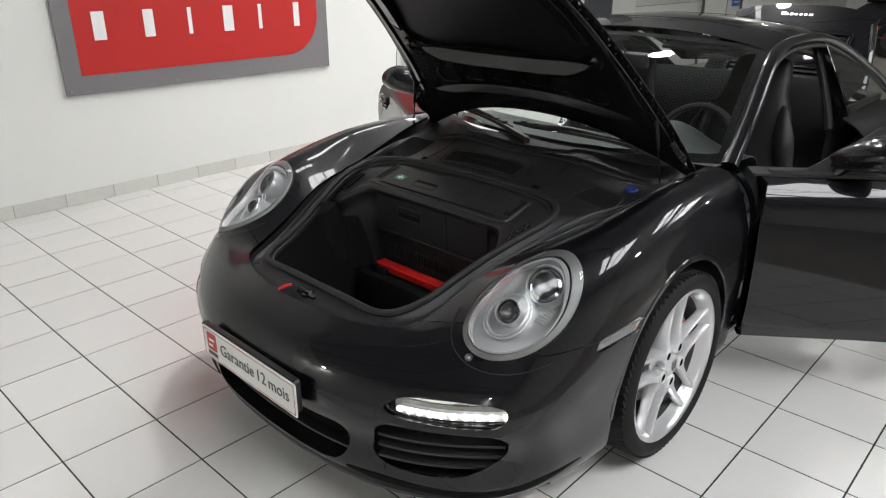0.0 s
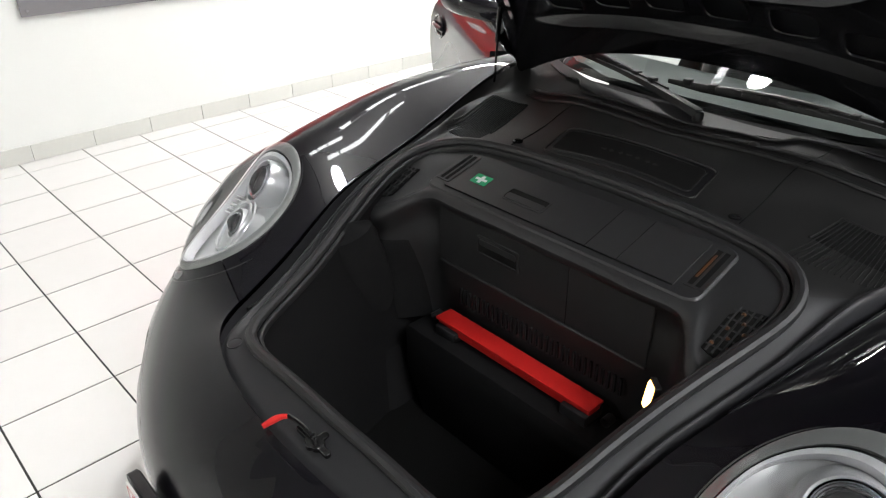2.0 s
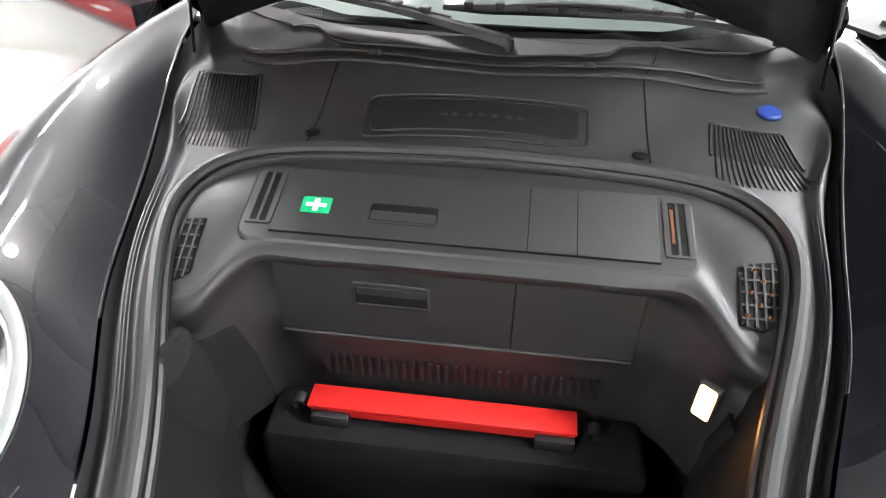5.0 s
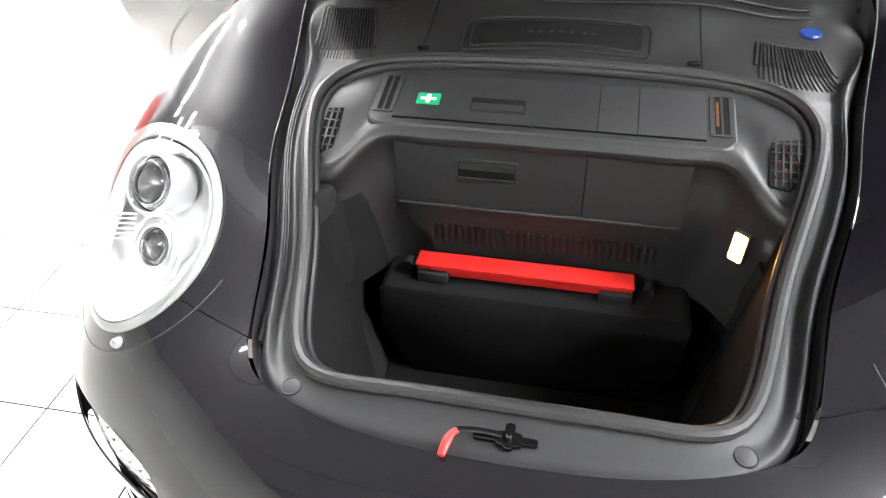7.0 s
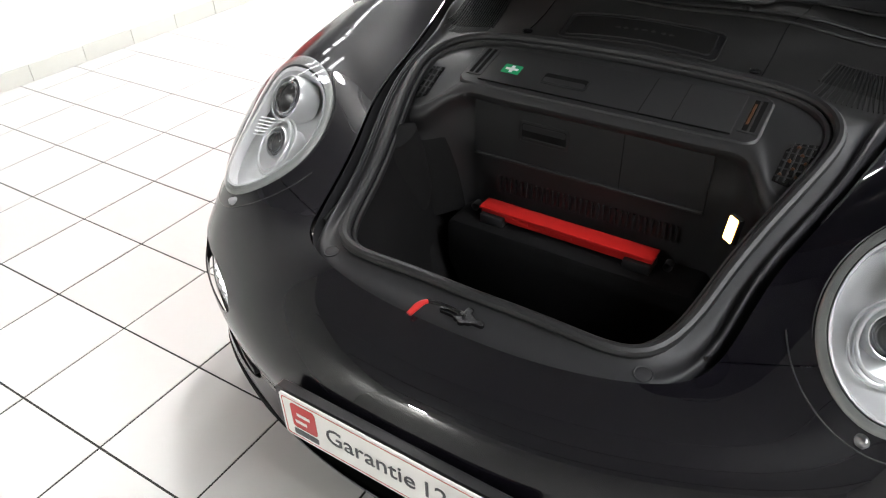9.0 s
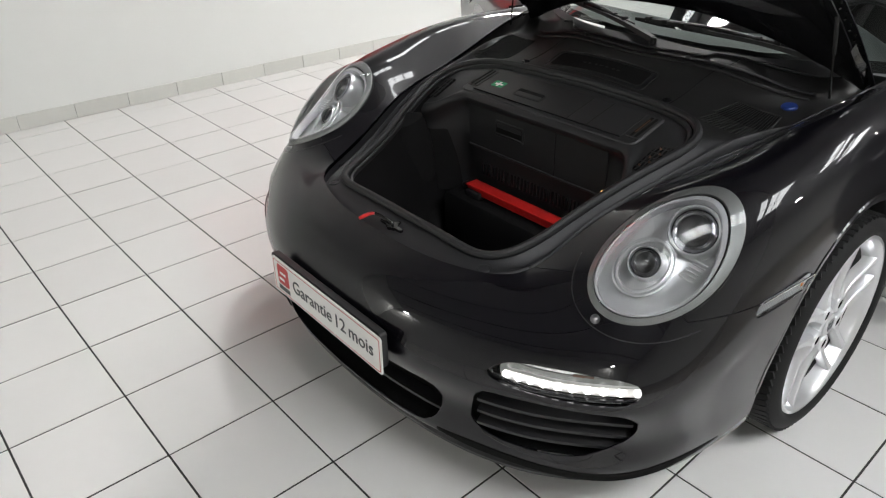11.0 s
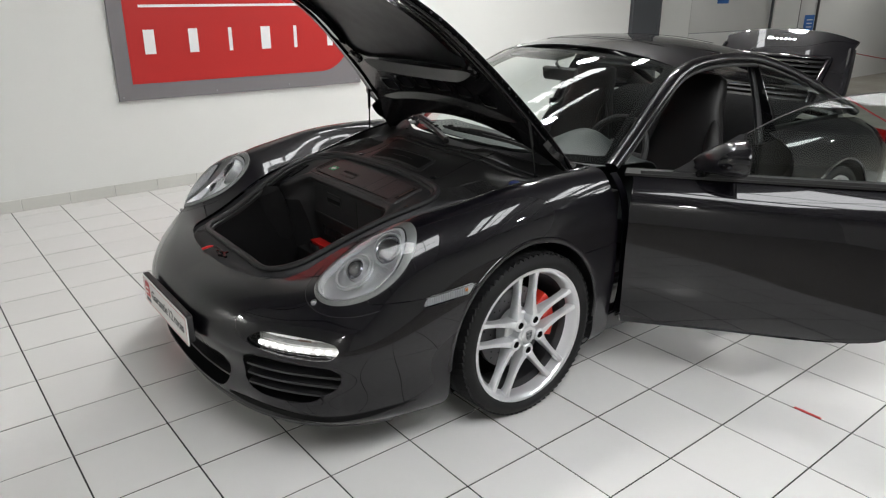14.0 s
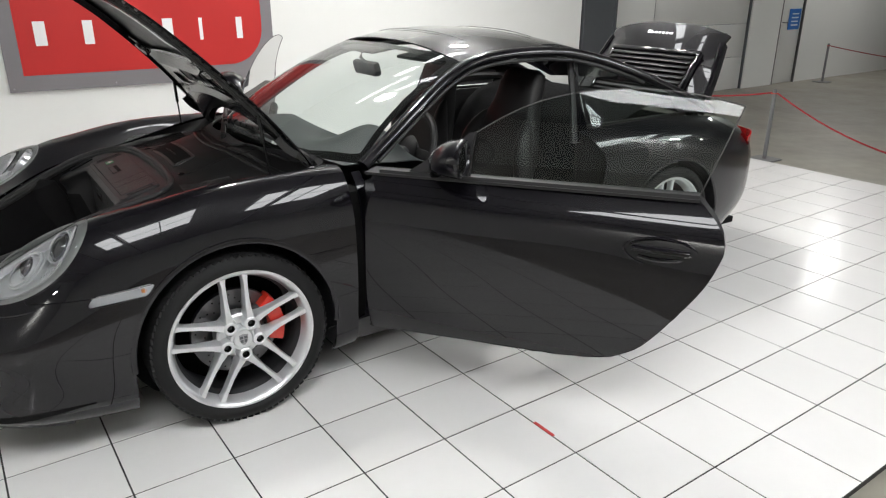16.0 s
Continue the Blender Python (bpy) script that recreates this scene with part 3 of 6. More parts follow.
part("front_wing", wing_l.mirrored(), PAINT, car, "black painted front wing", thick=0.004)

for side_name in (1, -1):
    bead = curve(NOSE[7], 90)[42:] + np.array((-.001, 0, .0))
    part("panel_edge", Sheet((sw := sweep(bead * (side_name, 1, 1), ring(.0026, n=8))).v, sw.f), PAINT, car, "rolled paint edge along the lid opening")

def sided(sheet, s):
    return sheet if s > 0 else sheet.mirrored()


# added inner shell that closes the bumper and the arches, shade put into its colour
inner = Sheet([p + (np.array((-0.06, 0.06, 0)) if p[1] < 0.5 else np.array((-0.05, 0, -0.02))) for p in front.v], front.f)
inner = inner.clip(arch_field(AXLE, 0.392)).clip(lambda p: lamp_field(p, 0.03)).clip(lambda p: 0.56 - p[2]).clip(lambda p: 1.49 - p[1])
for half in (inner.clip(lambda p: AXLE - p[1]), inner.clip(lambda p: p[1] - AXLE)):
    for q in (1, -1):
        part("inner_panel", sided(half, q), DARK, car, "added panel behind the outer skin, near-black for shade")


# slats and lips of the intakes
def bumper_y(x):
    return float(nat([0, .22, .43, .61, .765], [-.035, -.024, .02, .105, .235], [abs(x)])[0])


for s in (1, -1):
    for z in (.288, .325, .360):
        path = [(s * x, bumper_y(x) + 0.022, z - 0.004 * (x - .5)) for x in np.linspace(.475, .765, 14)]
        part("intake_slat", sweep(path, [(-.018, -.005), (.018, -.007), (.018, .001), (-.018, .009)]), PLASTIC, bumper, "matte black intake slat")
    path = [(s * x, bumper_y(x) + 0.004, .423 - .01 * (x - .49)) for x in np.linspace(.49, .79, 16)]
    part("intake_brow", sweep(path, ring(.013, .007, 10)), BLACK_GLOSS, bumper)
path = [(x, bumper_y(x) + 0.05, .25) for x in np.linspace(-.36, .36, 21)]
part("intake_slat", sweep(path, [(-.02, -.004), (.02, -.004), (.02, .004), (-.02, .004)]), PLASTIC, bumper)
# sheets behind the intakes, the ducts' shade put into their dark colour
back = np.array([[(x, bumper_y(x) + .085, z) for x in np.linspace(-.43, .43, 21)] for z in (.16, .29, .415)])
part("duct_wall", Sheet.grid(back), DARK, bumper, "duct sheet behind the intake, near-black for its shade", thick=.004)
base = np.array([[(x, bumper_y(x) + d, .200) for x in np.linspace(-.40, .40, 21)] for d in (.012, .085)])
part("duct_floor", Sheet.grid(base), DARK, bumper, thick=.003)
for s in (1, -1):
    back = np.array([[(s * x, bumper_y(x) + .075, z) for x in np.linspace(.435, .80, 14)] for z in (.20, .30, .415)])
    part("duct_wall", Sheet.grid(back), DARK, bumper, "duct sheet behind the intake, near-black for its shade", thick=.004)
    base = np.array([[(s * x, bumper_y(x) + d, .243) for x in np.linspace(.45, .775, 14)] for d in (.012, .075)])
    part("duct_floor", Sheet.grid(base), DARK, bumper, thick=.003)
lip = [(x, y - 0.004, .163) for x, y in [(-.79, .43), (-.715, .27), (-.60, .155), (-.43, .075), (-.22, .035), (0, .025), (.22, .035), (.43, .075), (.60, .155), (.715, .27), (.79, .43)]]
part("spoiler_lip", sweep(curve(lip, 60), [(-.026, -.02), (.026, -.014), (.03, .0), (.018, .016), (-.018, .014)]), PLASTIC, bumper, "matte black rubber spoiler lip")

# daytime running lights: chrome housing, led row, clear cover
led_plan = lambda x: float(nat([.488, .55, .63, .70, .77, .80], [.034, .064, .105, .158, .225, .26], [x])[0])
for s in (1, -1):
    unit = part("running_light", sided(Sheet.grid(surf([[(x, led_plan(x) + .035, z) for x in np.linspace(.508, .797, 12)] for z in (.412, .45, .492)], 12, 6)), s), REFLECTOR, car, "silver running-light housing", m=pose(0, .008, LED_RISE))
    glow = sided(Sheet.grid(surf([[(x, led_plan(x) + d, z) for x in np.linspace(.53, .785, 12)] for z, d in ((.419, .012), (.428, .007), (.440, .016))], 16, 5)), s)
    part("led_strip", glow, DRL, unit, "glowing white strip of daytime leds")
    for z0, z1, material in ((.448, .462, RIBBED), (.466, .482, REFLECTOR)):
        bar = [(x, led_plan(x) + .026, (z0 + z1) / 2) for x in np.linspace(.53, .782, 16)]
        part("upper_reflector", sided(sweep(bar, [(-.006, -.008), (.006, -.008), (.006, .008), (-.006, .008)]), s), material, unit)
    part("reflector_strip", sided(sweep([(x, led_plan(x) + .026, .465) for x in np.linspace(.66, .695, 6)], [(-.008, -.003), (.008, -.003), (.008, .003), (-.008, .003)]), s), AMBER, unit, "small amber reflector")
    for k in range(10):
        x = .538 + .0262 * k
        part("led", sided(lathe([(-.003, .0095), (.002, .0085), (.005, .0005)], 12, "y").moved(pose(x, led_plan(x) + .006, .4325, 180)), s), LED, unit, "bright white led")
    cover = Sheet.grid(surf([[(x, led_plan(x) + d, z) for x in np.linspace(.505, .80, 20)] for z, d in ((.405, -.012), (.43, -.010), (.46, -.0), (.495, .014))], 40, 20))
    cover = cover.clip(lambda p: -LED_BAY(p[0], p[2]) + .004)
    part("lens", sided(cover, s), LENS, unit, "clear running-light cover").visible_shadow = False
    rim = [(s * x, led_plan(min(.79, max(.51, x))) - .004 + max(0, z - .45) * .35, z) for x, z in LED_LOOP]
    part("rim", sweep(curve(rim + rim[:1], 60)[:-1], ring(.005, n=8), closed=True, up=(0, -1, 0.1)), BLACK_GLOSS, unit)
    # side marker in the wing
    g = Sheet.grid(surf([[(.860 + .14 * (y - .525), y, z) for y in np.linspace(.49, .75, 8)] for z in (.55, .64)], 30, 12))
    mk = part("side_marker", sided(g.clip(lambda p: -MARKER(p[1], p[2])), s), CLEAR_RIBS, car, "clear ribbed side marker light")
    for k in range(24):
        y = .536 + .0068 * k
        z0, z1 = .571 + (y - .512) * .07, .606 + (y - .539) * .085
        part("marker_rib", sided(box(.860 + .14 * (y - .525), .865 + .14 * (y - .525), y - .0011, y + .0011, z0 + .002, z1 - .002), s), CLEAR_RIBS, mk)
    edge_top = [(.871 + .14 * (y - .525), y, .6065 + (y - .539) * .089) for y in np.linspace(.54, .715, 10)]
    part("marker_edge", sided(sweep(edge_top, ring(.0022, n=6)), s), CHROME, mk, "bright upper edge")
    g2 = Sheet([p + np.array((.010, 0, 0)) for p in g.v], g.f)
    part("lens", sided(g2.clip(lambda p: -MARKER(p[1], p[2])), s), LENS, mk).visible_shadow = False
    part("bulb", sided(lathe([(-.006, .001), (-.004, .009), (.002, .008), (.005, .001)], 12, "x"), s), ORANGE, mk, "orange bulb", m=pose(s * .884, .688, .602))

# headlamps
def lamp_point(u, v, n):
    return np.array(LAMP_C + LAMP_U * u + LAMP_V * v + LAMP_N * n)


def lamp_bowl(a, b, depth, rows=10, n=56):
    return Sheet.grid(np.array([[lamp_point(a * k * math.cos(t), b * k * math.sin(t), depth(k, t)) for t in np.linspace(0, 2 * math.pi, n, endpoint=False)]
                                for k in np.linspace(1, 0.02, rows)]), closed_u=True)


LOCAL = np.array([lamp_uv(p) for p in front.v])
LOCAL = LOCAL[np.abs(LOCAL[:, 2]) < 0.13]


def wing_height(u, v):
    """Height of the wing over the lamp's plane, as a mean of the nearest surface points."""
    d = (LOCAL[:, 0] - u) ** 2 + (LOCAL[:, 1] - v) ** 2
    i = np.argsort(d)[:12]
    fit = np.linalg.lstsq(np.c_[LOCAL[i, :2] - (u, v), np.ones(12)], LOCAL[i, 2], rcond=None)[0]
    return float(fit[2])


TURNS = np.linspace(0, 2 * math.pi, 49)
RIM = np.array([wing_height(LAMP_A * math.cos(t), LAMP_B * math.sin(t)) for t in TURNS])
for _ in range(3):
    RIM[:-1] = (np.roll(RIM[:-1], 1) + RIM[:-1] * 2 + np.roll(RIM[:-1], -1)) / 4
    RIM[-1] = RIM[0]


def edge_dip(k, t):
    """How far the lamp's rim follows the wing."""
    r = float(np.interp(t % (2 * math.pi), TURNS, RIM))
    return r * k + (1 - k * k) * 0.02


for s in (1, -1):
    lamp = part("headlamp", sided(lamp_bowl(LAMP_A * .95, LAMP_B * .94, lambda k, t: edge_dip(k, t) - .012 - .066 * (1 - k ** 3), 18), s), REFLECTOR, car, "oval headlamp with silver reflector bowl and two projectors")

    def rim_band(rows, n=72):
        """Rings round the lamp; each row gives the share of the wide inner rim and a height."""
        g = []
        for share, h in rows:
            row = []
            for t in np.linspace(0, 2 * math.pi, n, endpoint=False):
                inset = share * (.015 + .021 * max(0.0, math.cos(t + .35)) ** 1.5)
                row.append(lamp_point((LAMP_A - inset) * math.cos(t), (LAMP_B - inset * .9) * math.sin(t), edge_dip(1, t) + h))
            g.append(row)
        return sided(Sheet.grid(np.array(g), closed_u=True), s)

    part("outer_rim", rim_band([(0, -.012), (0, .003), (.2, .007), (.95, .011), (1.0, .004)]), RIBBED, lamp, "grey finely ribbed lamp surround")
    part("dark_joint", rim_band([(1.0, .006), (1.06, .009), (1.12, .008), (1.14, .0)]), LOCK_BLACK, lamp)
    part("inner_ring", rim_band([(1.12, .004), (1.17, .011), (1.50, .010), (1.66, .0), (1.70, -.014)]), RING, lamp, "bright chrome ring")
    part("gasket", sided(Sheet.grid(np.array([[lamp_point((LAMP_A + o) * math.cos(t), (LAMP_B + o) * math.sin(t), edge_dip(1, t) + h) for t in np.linspace(0, 2 * math.pi, 64, endpoint=False)] for o, h in ((.005, -.012), (.004, -.002), (-.001, -.002), (-.001, -.012))]), closed_u=True), s), RUBBER, lamp)
    part("lens", sided(lamp_bowl(LAMP_A * .985, LAMP_B * .985, lambda k, t: edge_dip(k, t) + .009 + .026 * (1 - k * k), 12), s), LENS, lamp, "clear domed headlamp cover").visible_shadow = False
    axis = (LAMP_N * .75 + Vector((0.12, -0.92, 0.15)) * .5).normalized()
    for u, v, r, deep in ((.084, -.008, .057, -.022), (-.042, .020, .038, -.030)):
        c = Vector(lamp_point(u, v, deep))
        ex = axis.orthogonal().normalized()
        m = basis(c, ex, axis.cross(ex))
        tube = lathe([(-.05, r * 1.14), (-.012, r * 1.08), (.002, r * 1.05), (.007, r * .99), (.006, r * .93), (-.006, r * .9)], 40, "z").moved(m)
        pr = part("projector", sided(tube, s), REFLECTOR, lamp, "stepped projector tube")
        part("dark_ring", sided(lathe([(-.006, r * .9), (-.012, r * .88), (-.012, r * .80)], 36, "z").moved(m), s), LOCK_BLACK, pr)
        for q in range(4):
            part("step_ring", sided(lathe([(-.012 + .005 * q, r * (.86 - .05 * q)), (-.006 + .005 * q, r * (.85 - .05 * q)), (-.008 + .005 * q, r * (.80 - .05 * q))], 36, "z").moved(m), s), CHROME, pr)
        ball = lathe([(.002, r * .66), (.010, r * .58), (.018, r * .42), (.023, r * .2), (.0245, .001)], 28, "z").moved(m)
        part("bulb_lens", sided(ball, s), BULB_GLASS, pr, "clear glass projector lens").visible_shadow = False
        part("shutter", sided(lathe([(-.024, .001), (-.018, r * .4), (-.004, r * .66)], 28, "z").moved(m), s), STEEL, pr)
    for k, (du, dv, h) in enumerate(((.066, .052, -.026), (.074, .060, -.034))):
        hoop = [lamp_point(-.050 + du * math.cos(t), .016 + dv * math.sin(t), h + .006 * math.cos(t)) for t in np.linspace(0, 2 * math.pi, 48, endpoint=False)]
        part("reflector_ring", sided(sweep(hoop, ring(.0042 - .0012 * k, .0035, 8), closed=True, up=tuple(LAMP_N)), s), REFLECTOR, lamp, "raised ring pressed into the reflector")
    for k in range(6):
        a, b = lamp_point(-.012 + .010 * k, -.050, -.040), lamp_point(-.012 + .010 * k, -.086, -.024)
        part("reflector_rib", sided(sweep([a, (a + b) / 2, b], ring(.0018, n=6)), s), REFLECTOR, lamp)
    nozzle = Vector((.655, .226, .593))
    part("washer_nozzle", sided(lathe([(0, .013), (.004, .013), (.007, .010), (.013, .008), (.017, .004), (.018, .0005)], 20, "z").moved(basis(nozzle, (1, 0.5, 0), (-.25, .6, .75))), s), STEEL, car, "small chrome headlamp washer nozzle")

# cut line of the washer cover round each lamp, groove over the lip, joint over the sill
for s in (1, -1):
    line = []
    for a in np.linspace(radians(118), radians(252), 40):
        u, v = (LAMP_A + .034) * math.cos(a), (LAMP_B + .040) * math.sin(a)
        line.append(lamp_point(u, v, wing_height(u, v) + .0006))
    line = np.array(line)
    for _ in range(6):
        line[1:-1] = (line[:-2] + line[1:-1] * 2 + line[2:]) / 4
    part("cut_line", sided(sweep(line, ring(.0014, n=6)), s), RUBBER, bumper, "fine cut line round the lamp cover")
    groove = []
    for i in range(110):
        col = FRONT[:, i]
        if col[0, 0] > .36 and col[10, 1] < .50:
            z = .203 + .03 * smooth01((col[10, 1] - .1) / .4)
            j = int(np.argmax(col[:, 2] > z))
            w = (z - col[j - 1, 2]) / (col[j, 2] - col[j - 1, 2])
            groove.append(col[j - 1] * (1 - w) + col[j] * w)
    groove = curve(groove, 40)
    part("lip_groove", sided(sweep(groove, ring(.006, .013, 8), scale=np.r_[np.linspace(.5, 1, 6), np.ones(24), np.linspace(1, .2, 10)]), s), DARK, bumper, "dark groove above the lip")
    part("sill_joint", sided(sweep([(.8665 - .02 * (y - 1.4), y, .272 + .02 * (y - 1.36)) for y in np.linspace(1.345, 1.56, 10)], ring(.004, .003, 6)), s), DARK, car, "joint between wing and sill")

# number plate carrier with the dealer's show plate
holder = part("plate_holder", Sheet([(x, y, z) for x, z, y in plate(rounded(-.265, .265, .380, .488, .012), .0, .022, .004).v], plate(rounded(-.265, .265, .380, .488, .012), 0, .022, .004).f).moved(pose(.008, -.082, .0, 0, 0, 0)), PLASTIC, car, "black plastic number-plate carrier")
show = part("show_plate", plate(rounded(-.262, .262, -.056, .056, .008), .0, .004, .001), PLATE_WHITE, holder, "white show plate with a warranty text", m=pose(.022, -.0865, .430, 90, 0, 0))
part("print_line", frame_strip(rounded(-.256, .256, -.050, .050, .006), rounded(-.254, .254, -.048, .048, .006), .0042, .0046), RED_PRINT, show, "thin red border line")
for text, x in (("Garantie", -.055), ("12", .082), ("mois", .176)):
    word = lettering(text, .057)
    word.materials.append(PRINT)
    part("word", word, PRINT, show, "grey word on the plate", m=pose(x, .002, .0048))
part("emblem", plate(rounded(-.236, -.176, -.022, .042, .008), .0042, .0048), RED_PRINT, show, "red emblem block")
part("emblem_stroke", plate([(-.222, .012), (-.19, .012), (-.19, .02), (-.222, .02)], .005, .0054), PLATE_WHITE, show)
part("emblem_stroke", plate([(-.228, .0), (-.2, .0), (-.2, -.008), (-.228, -.008)], .005, .0054), PLATE_WHITE, show)
part("emblem_bar", plate(rounded(-.236, -.176, -.042, -.027, .003), .0042, .0048), PRINT, show, "dark bar under the emblem")


# ---- luggage bay under the front lid ----
OUTER = [(0, .120, .580), (.20, .131, .584), (.386, .192, .594), (.440, .287, .609), (.463, .425, .670), (.515, .60, .738), (.551, .76, .766), (.606, 1.0, .807), (.671, 1.28, .860), (.66, 1.45, .885), (.36, 1.335, .902), (0, 1.295, .907)]
SEAL = [(0, .205, .602), (.20, .205, .602), (.325, .228, .603), (.364, .30, .616), (.392, .42, .657), (.438, .58, .728), (.475, .71, .772), (.480, .825, .796), (.428, .905, .809), (.348, .938, .814), (.18, .959, .817), (0, .964, .82)]
MID = [tuple((np.array(a) * .5 + np.array(b) * .5) - (0, 0, d)) for a, b, d in zip(OUTER, SEAL, (.004, .004, .009, .02, .024, .020, .010, .0, .0, .0, .0, .0))]
MID[7:] = [(.545, .95, .797), (.56, 1.10, .797), (.44, 1.14, .814), (.24, 1.085, .852), (0, 1.06, .868)]
GUT = [tuple(np.array(a) * .93 + np.array(b) * .07 - (0, 0, d)) for a, b, d in zip(OUTER, MID, (.009, .009, .014, .027, .032, .030, .028, .028, .034, .0, .0, .0))]
GUT[9:] = [(.60, 1.35, .826), (.34, 1.265, .876), (0, 1.225, .884)]
TRIM = [tuple(np.array(g) * (1 - w) + np.array(m) * w + (0, 0, d)) for g, m, w, d in zip(GUT, MID, (.3, .3, .3, .45, .5, .5, .5, .45, .3, .3, .3, .3), (.002, .002, .004, .012, .018, .018, .018, .016, .008, .0, .0, .0))]
GUT = [(g[0] * (1 - w) + m[0] * w, g[1] * (1 - w) + m[1] * w, g[2] - d) for g, m, w, d in zip(GUT, MID, (.0, .0, .05, .12, .15, .15, .15, .15, .1, .0, .0, .0), (.0, .0, .004, .012, .016, .016, .016, .014, .006, .0, .0, .0))]
LEDGE = surf([OUTER, GUT, TRIM, MID, SEAL], 120, 34)
ledge = Sheet.grid(LEDGE)


def cowl_field(p):
    return p[1] - (0.80 + (p[0] - .44) * 1.35 if p[0] > .44 else .6)


half_surround, half_cowl = ledge.clip(lambda p: -cowl_field(p)), ledge.clip(cowl_field)
def cowl_point(x, y):
    best = min(half_cowl.v, key=lambda p: (p[0] - abs(x)) ** 2 + (p[1] - y) ** 2)
    return best[2]


def on_sheet(sheet, x, y, z, lift=.002):
    """A pose on a sheet's surface nearest to a point: x axis across, y axis up the slope."""
    v = np.array(sheet.v)
    d = ((v - (x, y, z)) ** 2).sum(1)
    i = np.argsort(d)[:24]
    c = v[i].mean(0)
    n = np.linalg.svd(v[i] - c)[2][2]
    n = n if n @ np.array((-x * .3, -.5, 1.0)) > 0 else -n
    up = np.array((0, .6, .8)) - n * (n @ np.array((0, .6, .8)))
    return basis(v[i[0]] + n * lift, np.cross(up, n), up)


surround = part("luggage_surround", half_surround.joined(half_surround.mirrored()), SATIN, car, "satin black trim round the luggage bay")
cowl = part("cowl_cover", half_cowl.joined(half_cowl.mirrored()), COWL, car, "matte black plastic cover below the windscreen")
loop = curve(SEAL, 60)
loop = np.r_[loop, (loop * (-1, 1, 1))[-2:0:-1]]
part("seal", sweep(loop, [(x * .95, y + .006) for x, y in ring(.013, .012, 10)], closed=True), RUBBER, car, "thick black rubber seal round the luggage bay")
lipline = np.array([p * (1, 1, 1) for p in loop])
centre = np.array([0, .58, 0])
part("seal_lip", sweep((lipline - centre) * (.962, .965, 1) + centre - (0, 0, .006), ring(.007, .010, 8), closed=True), RUBBER, car)
for s in (1, -1):
    for row in (15, 17, 19):
        part("trim_bead", sided(sweep(LEDGE[row, 34:66] + (0, 0, .0004), ring(.0022, n=6), scale=np.r_[np.linspace(.05, 1, 8), np.ones(16), np.linspace(1, .05, 8)]), s), SATIN, surround)
    dm = on_sheet(sided(half_surround, s), s * .337, .193, .598, .0006)
    part("rubber_stop", lathe([(-.004, .0175), (.0008, .0175), (.0018, .0162), (.0006, .0142), (.0016, .011), (.0024, .005), (.0025, .0005)], 24, "z"), SATIN, surround, "round rubber stop in the trim", m=dm)
    part("fastener", lathe([(.0, .0135), (.003, .0135), (.005, .010), (.005, .0005)], 18, "z"), BLACK_GLOSS, cowl, "quarter-turn fastener", m=pose(s * .29 - .02, 1.0, cowl_point(.29, 1.0) + .001))
    part("fastener_slot", box(-.008, .008, -.0016, .0016, .005, .006), DARK, cowl, m=pose(s * .29 - .02, 1.0, cowl_point(.29, 1.0) + .001, 0, 0, 25))
    part("clip_knob", lathe([(.0, .015), (.005, .013), (.010, .009), (.012, .0005)], 16, "z"), COWL, cowl, "moulded clip knob", m=pose(s * .211 - .028, 1.228, cowl_point(.2, 1.228) + .001, -20))

# tub
def ring_at(z, kx, y0, y1):
    base = (lipline - centre) * (kx, 1, 0)
    yy = base[:, 1] / np.abs(base[:, 1]).max()
    return np.c_[base[:, 0] * .955, (y0 + y1) / 2 + yy * (y1 - y0) / 2, np.full(len(base), z)]


top_ring = (lipline - centre) * (.955, .96, 1) + centre - (0, 0, .012)
tub = Sheet.grid(np.array([top_ring, top_ring * (1, 1, 1) - (0, 0, .03), ring_at(.52, .93, .215, .94), ring_at(.35, .88, .225, .93), ring_at(.095, .80, .25, .92), ring_at(.085, .4, .4, .8), ring_at(.085, .01, .55, .6)]), closed_u=True)
part("luggage_tub", tub, CARPET, car, "black carpeted luggage tub", angle=60)
bag = [(-.345, .29), (-.24, .09), (.22, .09), (.315, .25), (.325, .405), (.31, .425), (-.33, .425), (-.345, .41)]
part("tool_cover", Sheet([(x, z, y) for x, y, z in plate(bag, .64, .86).v], plate(bag, .64, .86).f), CARPET, car, "black felt tool cover at the tub's rear", bevel=.012)
pouch = lathe([(-.16, .001), (-.15, .05), (-.08, .075), (.05, .07), (.13, .055), (.16, .001)], 20, "z")
part("lining_bulge", Sheet([p * (.55, 1, 1) for p in pouch.v], pouch.f), FELT, car, "lumpy black side lining", m=pose(-.415, .575, .565, 14, 4, 0))
for q, x0, x1, label in ((-1, .43, .33, "soft black felt lining of the tub's side"), (1, .42, .335, "")):
    wavy = [[(q * (x0 + (x1 - x0) * ((.60 - z) / .50) ** 1.3 + .006 * math.sin(y * 31 + z * 17) + .004 * math.sin(y * 57 - z * 40)), y, z) for y in np.linspace(.27, .66, 14)] for z in (.60, .50, .40, .28, .10)]
    part("side_lining", Sheet.grid(surf(wavy, 36, 26)), FELT, car, label, thick=.006)
part("tub_floor_mat", Sheet.grid(np.array([[(x, y, .092 + .003 * math.sin(x * 40) * math.sin(y * 35)) for x in np.linspace(-.36, .36, 30)] for y in np.linspace(.25, .64, 20)])), FELT, car, "thin black felt mat in the tub")

# bulkhead moulding with its shelf: a smooth body across the bay
def wing_k(x):
    return smooth01((abs(x) - .315) / .12)


